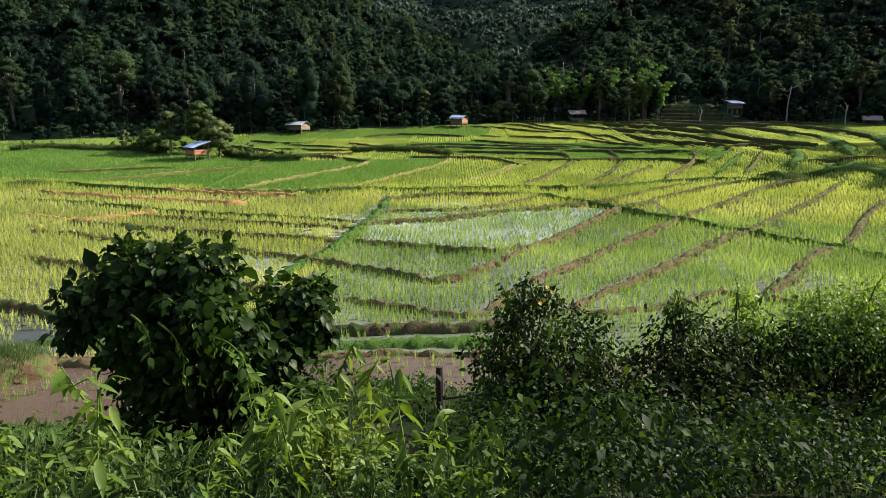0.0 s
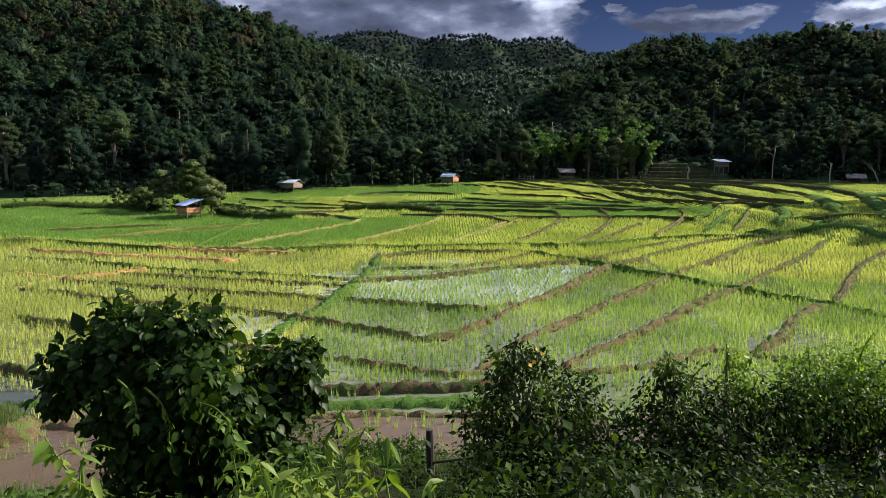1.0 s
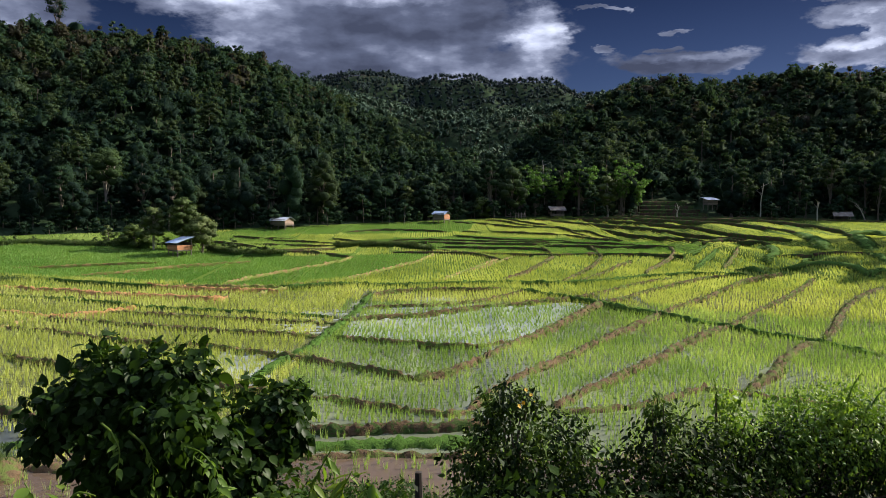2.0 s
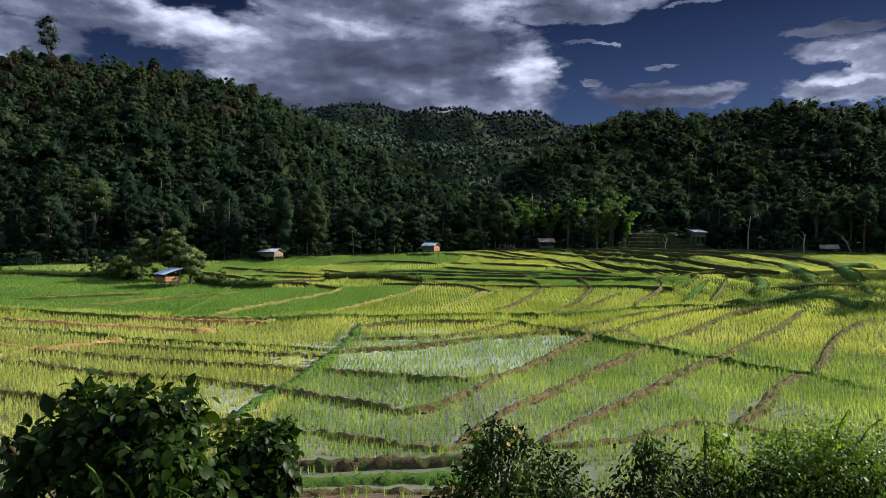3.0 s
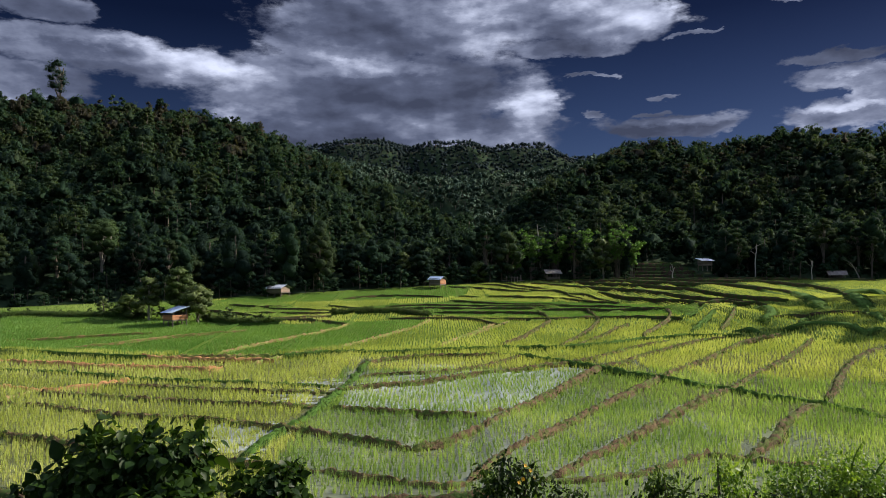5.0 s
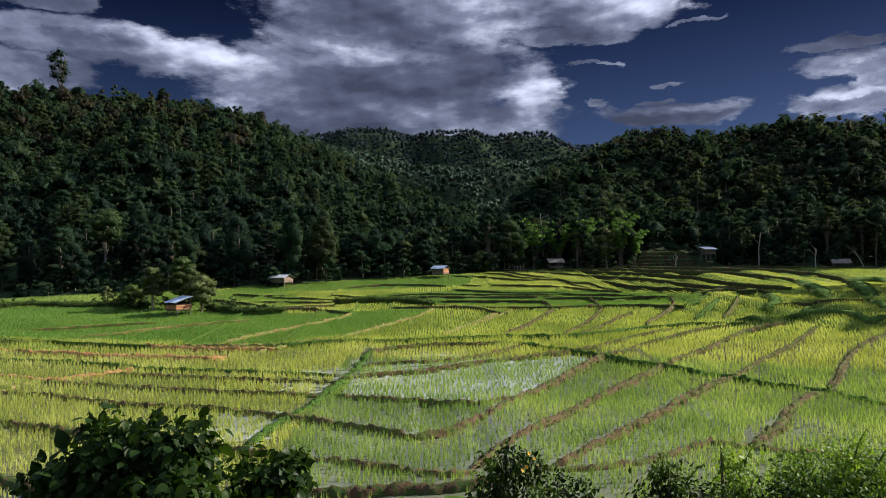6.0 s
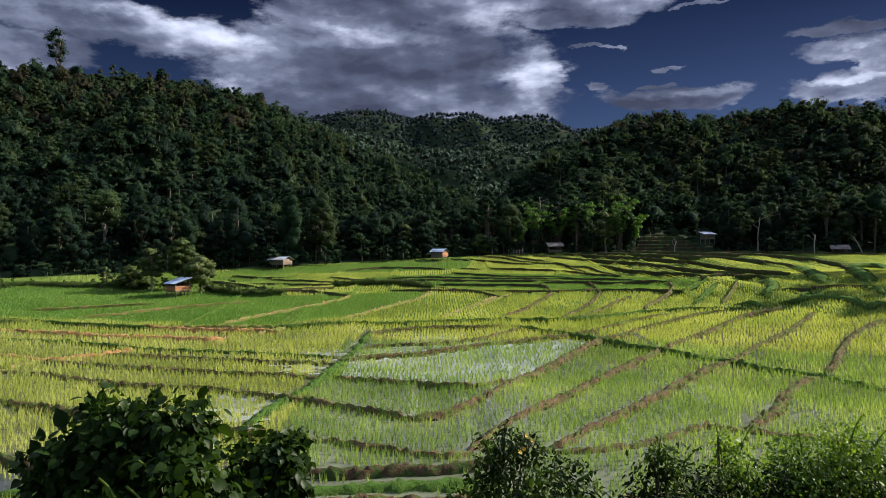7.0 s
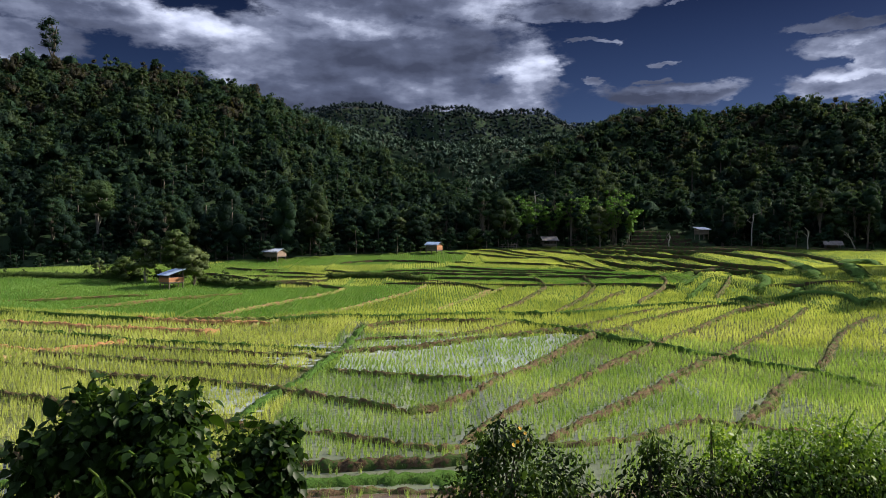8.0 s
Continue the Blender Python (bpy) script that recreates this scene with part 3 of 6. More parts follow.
bund("dark", 0.6, 0.4, (25.0, 107.9), (27.7, 99.6), (31.6, 94.8), (34.4, 90.7))
bund("dark", 0.9, 0.6, (33.4, 89.5), (37.5, 91.1), (37.1, 86.8), (38.9, 87.1), (39.1, 83.9))
bund("dark", 0.6, 0.3, (-11.9, 102.7), (-7.5, 105.8), (-2.5, 105.6))
bund("dark", 0.5, 0.3, (-6.6, 106.6), (-0.8, 105.0), (2.3, 103.9))
bund("grass", 0.5, 0.2, (27.1, 78.1), (29.7, 81.3), (32.5, 85.3))
bund("bank", 1.0, 0.9, (32.4, 68.2), (33.4, 67.6), (35.1, 67.6), (37.0, 67.1), (38.1, 65.4), (37.3, 62.3), (36.3, 59.3))
bund("bank", 0.8, 0.7, (27.4, 66.9), (28.3, 67.5), (29.3, 67.5), (29.8, 65.4), (30.3, 63.6))
bund("bank", 2.0, 1.0, (52.2, 105.0), (51.3, 99.5), (46.0, 86.6), (43.1, 79.1))
bund("bank", 1.3, 0.7, (38.4, 84.5), (38.0, 80.9), (36.3, 76.4), (33.3, 72.1))
bund("bank", 0.8, 0.6, (38.7, 73.5), (37.0, 71.1), (34.6, 67.8))
bund("bank", 2.4, 1.3, (57.2, 100.5), (61.0, 103.5), (63.8, 104.0), (63.5, 99.5))
bund("bank", 2.0, 1.2, (56.0, 95.0), (52.0, 88.0), (48.5, 81.0), (46.0, 75.5))
bund("bank", 1.2, 1.0, (44.7, 73.8), (43.9, 71.0), (42.6, 67.4))
bund("bank", 1.2, 0.8, (36.6, 60.0), (38.1, 61.9), (39.6, 62.1))
bund("dark", 0.5, 0.3, (35.3, 74.1), (37.8, 73.9), (38.7, 73.0))
bund("dark", 0.7, 0.4, (39.3, 74.5), (42.0, 74.2), (44.3, 73.1))


def build_ground():
    """One sheet from the bank behind the camera to the far hills, finer in the fields."""
    ys = np.concatenate([np.arange(-60, 0, 4.0), np.arange(0, 64, 0.4), np.arange(64, 132, 0.7), np.arange(132, 300, 4.0), np.arange(300, 820, 10.0), [900, 1200, 2000, 4500]])
    u = np.concatenate([-np.geomspace(60, 4000, 34)[::-1], np.arange(-59, 74, 0.7), np.geomspace(75, 4000, 34)])
    x, y = np.meshgrid(u, ys)
    rng = np.random.default_rng(3)
    z = ground_at(x, y) + rng.normal(0, 0.012, x.shape) * (y < 130)
    z = np.where(y > 900, np.minimum(z, 12.0), z)
    rows, cols = x.shape
    i, j = np.meshgrid(np.arange(rows - 1), np.arange(cols - 1), indexing="ij")
    a = (i * cols + j).ravel()
    f = np.stack([a, a + 1, a + 1 + cols, a + cols], 1)
    cx, cy = x[:-1, :-1].ravel(), y[:-1, :-1].ravel()
    wood = (cy > np.interp(cx, EDGE_X, EDGE_Y) - 0.5)
    grassy = cy < 18.5
    # index 3: ground under the bank plants, coloured dark as if shaded
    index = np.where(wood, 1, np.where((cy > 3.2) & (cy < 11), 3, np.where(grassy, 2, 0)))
    me = quick_mesh("ground", np.stack([x, y, z], -1).reshape(-1, 3), f, (MUD, FOREST_FLOOR, GRASSY, SHADED_LITTER), True, index)
    tagged(new("ground", me), "valley floor of muddy rice terraces rising to wooded hills", "ground", kind="structure")


def inside(poly, x, y):
    p, hit = np.asarray(poly, float), np.zeros(x.shape, bool)
    for (x0, y0), (x1, y1) in zip(p, np.roll(p, -1, 0)):
        cross = (y0 > y) != (y1 > y)
        hit ^= cross & (x < (x1 - x0) * (y - y0) / (y1 - y0 + 1e-12) + x0)
    return hit


DEEP_FIELDS = [
    [(-60, 65), (-36, 64), (-20, 60), (-12, 60), (-6, 66), (-1, 76), (0, 83), (-9, 80), (-18, 79), (-34, 86), (-60, 87)],
    [(-30, 103), (-22, 99.5), (-6, 102), (5, 104), (7, 118), (2, 123), (-22, 113)],
    [(0, 84), (29, 80), (34, 88), (26, 96), (4, 100), (-8, 95), (-10, 90)],
]
BEHIND_HUT = [(-75, 80), (-34, 86), (-20, 80), (-14, 88), (-22, 104), (-60, 102)]
BARE_WATER = [(-20, 18), (12, 18), (12, 23.6), (-9, 22.6), (-20, 22.4)]
POND = [(-5.5, 44.6), (-3.9, 45.6), (-2.2, 46.5), (-0.4, 47.3), (1.4, 48.7), (3.4, 50.1), (5.5, 51.0), (7.6, 52.3), (9.9, 53.5), (11.7, 52.3), (10.1, 48.4), (7.8, 44.2), (6.1, 41.4), (4.2, 38.6), (2.6, 38.1), (1.2, 38.2), (-0.3, 38.8), (-1.8, 39.3), (-5.3, 40.2)]
SPARSE = [[(-21.4, 26.2), (-12.6, 25.7), (-14.6, 33.5), (-21.4, 35.0)], [(-11.5, 37.0), (-9.5, 36.5), (-7.1, 35.6), (-7.6, 30.8), (-10.1, 32.3)], [(-1.1, 52.8), (-0.5, 54.8), (1.6, 55.2), (2.2, 52.6)], [(3.9, 24.3), (18.5, 24.3), (18.5, 27.2), (8.8, 27.7)], [(-4.4, 47.2), (-2.3, 47.6), (-0.1, 48.5), (3.5, 51.7), (3.8, 53.0), (1.5, 50.8), (-2.4, 50.0), (-4.5, 49.2)], [(-8.7, 44.3), (-6.3, 44.0), (-6.4, 41.1), (-8.6, 41.9)], [(-8.3, 48.6), (-5.9, 48.9), (-5.9, 45.7), (-8.2, 45.9)]]


def water_sheet():
    """Shallow water standing in the nearer paddies, just over the mud."""
    ys, xs = np.arange(16.0, 58, 0.4), np.arange(-40, 46, 0.4)
    x, y = np.meshgrid(xs, ys)
    z = np.where(y < 23.2, -0.97, ground_at(x, y) + 0.05)
    rows, cols = x.shape
    i, j = np.meshgrid(np.arange(rows - 1), np.arange(cols - 1), indexing="ij")
    a = (i * cols + j).ravel()
    f = np.stack([a, a + 1, a + 1 + cols, a + cols], 1)
    cy, cx = y[:-1, :-1].ravel(), x[:-1, :-1].ravel()
    pool = cy < 23.3 + 0.4 * np.sin(cx)
    rng = np.random.default_rng(19)
    jx, jy = cx + rng.normal(0, 0.45, cx.shape), cy + rng.normal(0, 0.45, cy.shape)
    # pale patches: sky reflection given as a lighter base colour
    pale = inside(POND, cx, cy)
    for s in SPARSE[1:3] + SPARSE[4:]:
        pale |= inside(s, jx, jy)
    kind = np.where(pool, 1, np.where((cx < -7) & (cy < 26.3), 4, np.where(pale, 0, np.where(((cx > -6) & (cy < np.minimum(52, 62 - 1.6 * cx))), 3, 2))))
    me = quick_mesh("water", np.stack([x, y, z], -1).reshape(-1, 3), f, (WATER, BROWN_WATER, GREEN_WATER, GREY_WATER, DARK_WATER), True, kind)
    tagged(new("water", me), "shallow muddy water standing in flooded paddies, sky reflection in its pale patches' colour", "water", kind="structure")


def line_points(points, step):
    p = np.asarray(points, float)
    s = np.r_[0, np.cumsum(np.linalg.norm(np.diff(p, axis=0), axis=1))]
    t = np.arange(0, s[-1] + step * 0.5, step)
    q = np.stack([np.interp(t, s, p[:, k]) for k in (0, 1)], 1)
    for _ in range(2):
        q[1:-1] = 0.25 * q[:-2] + 0.5 * q[1:-1] + 0.25 * q[2:]
    return q


BUND_LOOKS = {
    "earth": (EARTH, "low crumbling brown earth bund between flooded paddies"),
    "clay": (CLAY, "bare reddish clay bund between rice paddies"),
    "dark": (DARK_EARTH, "dark damp earth riser holding up a rice terrace"),
    "dry": (DRY_EARTH, "narrow pale dry bund crossing the rice field"),
    "orange": (ORANGE_EARTH, "bare bund of orange earth along the paddies"),
    "grass": (GRASSY, "grass-covered earth bund between rice paddies"),
    "bank": (GRASSY, "high grassy bank between the upper terraces"),
    "hedge": (GRASSY, "overgrown bank with low dark scrub along the field"),
}
TUFTS = []      # (x, y, z) of grass on bunds


def build_bund(style, width, height, points, seed):
    rng = np.random.default_rng(seed)
    far = points[0][1] > 62
    q = line_points(points, 0.7 if far else 0.22)
    d = np.gradient(q, axis=0)
    d /= np.linalg.norm(d, axis=1)[:, None] + 1e-9
    side = np.stack([d[:, 1], -d[:, 0]], 1)
    wob = np.array([noise.noise(Vector((px * 0.55, py * 0.55, seed))) for px, py in q])
    q = q + side * (wob * 0.22 * min(width, 1.0))[:, None]
    profile = np.array([-1.15, -0.82, -0.5, -0.18, 0.18, 0.5, 0.82, 1.15])
    lift = np.array([-0.62, -0.22, 0.06, 0.12, 0.12, 0.06, -0.22, -0.62])
    n, k = len(q), len(profile)
    tall = (0.02 + 0.04 * height) if q[0, 1] > 88 and style == "dark" and width > 0.75 and q[-1, 0] > 30 else (0.02 + 0.10 * height) if far and style == "dark" else 0.04 + 0.26 * height
    if style == "grass" and 1 < width < 1.5:
        tall = 0.03
    if style == "dark" and far:
        tall = tall + 0.20 * ease(24, 36, q[:, 0])
    if style == "dry" and q[-1, 1] > 70:
        tall = 0.02
    if style == "bank":
        tall = 0.32 * height
    crest = slope(q[:, 0], q[:, 1]) + tall
    fade = np.clip(np.minimum(np.arange(n), np.arange(n)[::-1]) / 3.0, 0.0, 1.0)
    w = width * ((0.05 if far or q[-1, 1] > 70 else 0.20) if style == "dry" else 0.15 if q[:, 1].mean() > 84 and style == "dark" and q[:, 0].max() < 46 else 0.55 if style == "bank" else 0.31) * (1 + 0.35 * wob + rng.normal(0, 0.06 if far else 0.09, n)) * (0.55 + 0.45 * fade)
    if style == "bank":
        fade = np.clip(np.minimum(np.arange(n), np.arange(n)[::-1]) / 4.0, 0.0, 1.0)
        w, crest = w * (0.3 + 0.7 * fade), crest - (1 - fade) * (0.5 * height + 0.15)
    v = np.zeros((n, k, 3))
    v[..., :2] = q[:, None] + side[:, None] * (w[:, None] * profile[None])[..., None]
    v[..., 2] = crest[:, None] + lift[None] * (1.2 * height if style == "bank" else 0.75 if q[0, 1] > 88 and q[-1, 0] > 30 else 0.32 + 0.5 * height) - 0.12 * (1 - fade)[:, None] + rng.normal(0, (0.04 if far else 0.066) + 0.02 * height, (n, k))
    i, j = np.meshgrid(np.arange(n - 1), np.arange(k - 1), indexing="ij")
    a = (i * k + j).ravel()
    f = np.stack([a, a + 1, a + 1 + k, a + k], 1)
    mat, label = BUND_LOOKS[style]
    me = quick_mesh("earth_bund", v.reshape(-1, 3), f, (mat,), True)
    tagged(new("earth_bund", me), label, "earth bund", "bunds between the paddies")
    dens = {"earth": 28, "clay": 24, "dark": 16, "dry": 2, "orange": 5, "grass": 60, "hedge": 130, "bank": 120}[style] * (0.3 if far and style == "dark" else 0.5 if far else 1.0)
    count = int(dens * np.linalg.norm(np.diff(q, axis=0), axis=1).sum() * max(width, 0.6))
    at, u = rng.integers(0, n, count), rng.uniform(-1, 1, count)
    slide = rng.uniform(-0.5, 0.5, count) * (0.7 if far else 0.22)
    spot, foot = q[at] + side[at] * (u * w[at])[:, None] + d[at] * slide[:, None], crest[at] - 0.05 - 0.18 * u ** 2
    TUFTS.append((np.c_[spot, foot], 1 if style in ("dry",) else 0, 3.2 if style == "hedge" else 1.0))


build_ground()
water_sheet()
for k, row in enumerate(BUNDS):
    build_bund(*row, k + 11)


# ---- rice and grass ----
def blades(at, height, spread, count, width, rng, lean=0.35):
    """count thin bent blades at every place: triangles."""
    n = len(at)
    base = np.repeat(at, count, 0)
    h = np.repeat(np.broadcast_to(height, n), count) * rng.uniform(0.6, 1.15, n * count)
    a = rng.uniform(0, 2 * np.pi, n * count)
    out = np.stack([np.cos(a), np.sin(a), 0 * a], 1)
    across = np.stack([-np.sin(a), np.cos(a), 0 * a], 1)
    foot = base + out * (rng.uniform(0.1, 1, n * count) * spread)[:, None]
    tip = foot + out * (h * rng.uniform(0.05, lean, n * count))[:, None] + np.stack([0 * h, 0 * h, h], 1)
    w = np.repeat(np.broadcast_to(width, n), count)[:, None]
    turn = rng.uniform(0, np.pi, n * count)
    wide = (across * np.cos(turn)[:, None] + out * np.sin(turn)[:, None]) * w
    v = np.stack([foot - wide, foot + wide, tip], 1).reshape(-1, 3)
    return v, np.arange(len(v)).reshape(-1, 3)


def plant_rice():
    rng = np.random.default_rng(21)
    edges = []
    for style, width, height, points in BUNDS:
        edges.append(np.c_[line_points(points, 0.5), np.full(len(line_points(points, 0.5)), width * (0.28 if style == "dry" and points[-1][1] > 70 else 0.45 if points[0][1] < 84 else 0.42 if points[-1][0] > 30 else 0.26))])
    edges = np.concatenate(edges)
    cell = {}
    for ex, ey, r in edges:
        for dx in (-1, 0, 1):
            for dy in (-1, 0, 1):
                cell.setdefault((int(ex // 1) + dx, int(ey // 1) + dy), []).append((ex, ey, r))
    groups = {"yellow": [], "fresh": [], "deep": []}
    for y0, y1, row, gap, count, width, tall, skip in ((19, 40, 0.20, 0.20, 9, 0.014, 0.42, 2), (40, 62, 0.26, 0.23, 9, 0.018, 0.40, 2), (62, 84, 0.29, 0.26, 8, 0.025, 0.31, 2), (84, 127, 0.38, 0.32, 6, 0.032, 0.25, 1)):
        ys = np.arange(y0, y1, row)
        xs = np.arange(-0.66 * y1 - 4, 0.66 * y1 + 4, gap)
        x, y = np.meshgrid(xs, ys)
        line = np.broadcast_to(np.arange(len(ys))[:, None], x.shape).ravel()
        x = (x + rng.normal(0, 0.035, x.shape)).ravel()
        y = (y + rng.normal(0, 0.03, y.shape) + 0.25 * np.sin(x.reshape(y.shape) * 0.08)).ravel()
        deep = np.zeros(len(x), bool)
        for d in DEEP_FIELDS:
            deep |= inside(d, x, y)
        # planted in wide rows, but sown as one carpet in the deep green fields
        keep = (deep | (line % skip == 0)) & (np.abs(x) < 0.66 * y + 3) & (y < np.interp(x, EDGE_X, EDGE_Y) - 2.0) & (y > 18.9)
        x, y = x[keep], y[keep]
        near = np.array([any((px - ex) ** 2 + (py - ey) ** 2 < r * r for ex, ey, r in cell.get((int(px // 1), int(py // 1)), ())) for px, py in zip(x, y)])
        x, y = x[~near], y[~near]
        chance = np.ones(len(x))
        chance[inside(BARE_WATER, x, y)] = 0.34
        chance[inside(POND, x, y)] = 0.88
        for s in SPARSE:
            chance[inside(s, x, y)] = 0.8
        patch = np.array([noise.noise(Vector((px * 0.22, py * 0.22, 4.0))) for px, py in zip(x, y)])
        keep = rng.random(len(x)) < chance * (0.90 + 0.25 * patch)
        x, y, patch = x[keep], y[keep], patch[keep]
        deep = np.zeros(len(x), bool)
        for d in DEEP_FIELDS:
            deep |= inside(d, x, y)
        fresh = ~deep & (((y < 52) & (x > -6 + (y - 30) * 0.0) & (y < 60 - 0.55 * x)) | inside(BARE_WATER, x, y))
        fresh |= ~deep & inside(BEHIND_HUT, x, y)
        at = np.stack([x, y, ground_at(x, y) + 0.01], 1)
        for name, pick, k in (("deep", deep, 0.62), ("fresh", fresh, 1.0), ("yellow", ~deep & ~fresh, 1.0)):
            if pick.any():
                groups[name].append(blades(at[pick], tall * k * (1 - (0.15 if name == "deep" else 0.45) * ease(18, 28, x[pick]) * ease(86, 92, y[pick])) * (1 + 0.25 * patch[pick]), 0.07 if name == "deep" or y0 > 80 else 0.045, count - (2 if name == "deep" and y0 < 84 else 0), width * (1.25 if name == "deep" else 1.0), rng, 0.28))
    for name, mat, label in (("yellow", RICE_YELLOW, "rows of young yellow-green rice plants in the terraces"), ("fresh", RICE_FRESH, "rows of fresh green rice seedlings standing in water"), ("deep", RICE_DEEP, "dense deep green carpet of young rice")):
        me = quick_mesh("young_rice", *joined(groups[name]), (mat,))
        tagged(new("young_rice", me), label, "rice", kind="stuff")


def plant_tufts():
    rng = np.random.default_rng(22)
    for k, mat, label in ((0, GRASS, "tufts of green grass growing on the bunds"), (1, STRAW, "wisps of dry straw lying along the bunds")):
        sets = [blades(at, 0.16 * big, 0.10, 5, 0.012 + 0.00016 * at[:, 1], rng, 0.8) for at, kind, big in TUFTS if kind == k and len(at)]
        tagged(new("grass", quick_mesh("grass", *joined(sets), (mat,))), label, "grass", kind="stuff")


plant_rice()
plant_tufts()


# ---- trees ----
def leaf_sprays(centres, radii, count, size, rng, squash=0.75, inner=0.80, outer=1.08, ragged=0.33):
    """Small three-cornered sprays of leaves on the outside of clumps, lit as one soft rounded mass."""
    pick = rng.choice(len(centres), count, p=radii ** 2 / (radii ** 2).sum())
    d = rng.normal(size=(count, 3))
    d[:, 2] = np.abs(d[:, 2]) * 0.9 - 0.35 * rng.random(count)
    d /= np.linalg.norm(d, axis=1)[:, None]
    p = centres[pick] + d * (radii[pick] * rng.uniform(inner, outer, count))[:, None] * (1, 1, squash)
    nrm = d + (0, 0, 0.25) + rng.normal(0, 0.5, (count, 3))
    nrm /= np.linalg.norm(nrm, axis=1)[:, None]
    a = np.cross(nrm, rng.normal(size=(count, 3)))
    a /= np.linalg.norm(a, axis=1)[:, None]
    b = np.cross(nrm, a)
    s = (size * rng.uniform(0.5, 1.35, count))[:, None]
    v = np.stack([p + a * s + np.array([0, 0, -0.2]) * s, p - a * s * 0.7 + b * s * 0.75, p - a * s * 0.7 - b * s * 0.75], 1)
    soft = d + (0, 0, 0.25) + rng.normal(0, ragged, (count, 3))
    soft /= np.linalg.norm(soft, axis=1)[:, None]
    v = np.concatenate([v, np.repeat(soft[:, None], 3, 1)], 2)
    return v.reshape(-1, 6), np.arange(count * 3).reshape(-1, 3)


def lumpy_mass(centre, lobes, radii, rng, around=16, up=8, low=-0.7):
    """The dense body of a crown: the outer skin of rounded lobes, as seen from its middle."""
    az, el = np.meshgrid(np.linspace(0, 2 * np.pi, around, endpoint=False), np.linspace(low, 1.5, up))
    az = az + rng.uniform(-0.12, 0.12, az.shape)
    d = np.stack([np.cos(az) * np.cos(el), np.sin(az) * np.cos(el), np.sin(el)], -1).reshape(-1, 3)
    c = lobes - centre
    b = d @ c.T
    disc = b ** 2 - (c ** 2).sum(1) + radii ** 2
    t = np.where(disc > 0, b + np.sqrt(np.maximum(disc, 0)), 0)
    k = t.argmax(1)
    reach = np.maximum(t.max(1), 0.5 * radii.mean()) * rng.uniform(0.95, 1.04, len(d))
    v = centre + d * reach[:, None]
    n = (v - lobes[k]) / radii[k][:, None] + d * 0.25
    n /= np.linalg.norm(n, axis=1)[:, None] + 1e-9
    i, j = np.meshgrid(np.arange(up - 1), np.arange(around), indexing="ij")
    i, j = i.ravel(), j.ravel()
    q = np.stack([i * around + j, i * around + (j + 1) % around, (i + 1) * around + (j + 1) % around, (i + 1) * around + j], 1)
    return np.concatenate([v, n], 1), np.concatenate([q[:, :3], q[:, [0, 2, 3]]])


def tree_shape(seed, tall, wide, bare=0.35, clumps=14, leaves=600, size=0.5, squash=0.7, limbs=True, heart=0.72):
    """Trunk with limbs, and a crown of leaf sprays. Local, foot at the origin."""
    rng = np.random.default_rng(seed)
    lean = rng.normal(0, 0.04, 2)
    steps = 8 if limbs else 3
    zs = np.linspace(-0.4, tall * 0.86, steps)
    trunk = np.stack([lean[0] * zs + 0.12 * np.sin(zs * 0.6 + seed), lean[1] * zs + 0.10 * np.cos(zs * 0.5), zs], 1)
    r0 = 0.018 * tall + 0.06
    wood = [tube(trunk, np.linspace(r0, r0 * 0.3, steps), 7 if limbs else 4)]
    centres, radii = [], []
    for k in range(clumps):
        f = bare + (1 - bare) * (k + rng.random()) / clumps
        ang = k * 2.4 + rng.normal(0, 0.4)
        reach = wide * (0.25 + 0.75 * math.sin(math.pi * min(0.98, 0.18 + 0.80 * (f - bare) / (1 - bare)))) * rng.uniform(0.55, 1.0)
        c = np.array([math.cos(ang) * reach * 0.72, math.sin(ang) * reach * 0.72, tall * (f * 0.93) + rng.normal(0, 0.02) * tall])
        start = trunk[min(steps - 1, int((steps - 1) * max(0.25, f - 0.18) / 0.95))]
        if limbs:
            wood.append(tube(np.stack([start, (start + c) / 2 + (0, 0, 0.06 * tall * rng.random()), c]), [r0 * 0.35, r0 * 0.22, r0 * 0.08], 5))
        centres.append(c), radii.append(wide * rng.uniform(0.26, 0.46))
    centres, radii = np.array(centres), np.array(radii)
    # a small dense heart in every clump, and its sprays
    hearts = [lumpy_mass(c, c[None], np.array([r * heart]), rng, 7 if limbs else 5, 5 if limbs else 4, -1.1) for c, r in zip(centres, radii)]
    for h, c in zip(hearts, centres):
        h[0][:, 2] = c[2] + (h[0][:, 2] - c[2]) * squash
    return joined(wood), joined(hearts + [leaf_sprays(centres, radii, leaves, size, rng, squash, 0.6)])


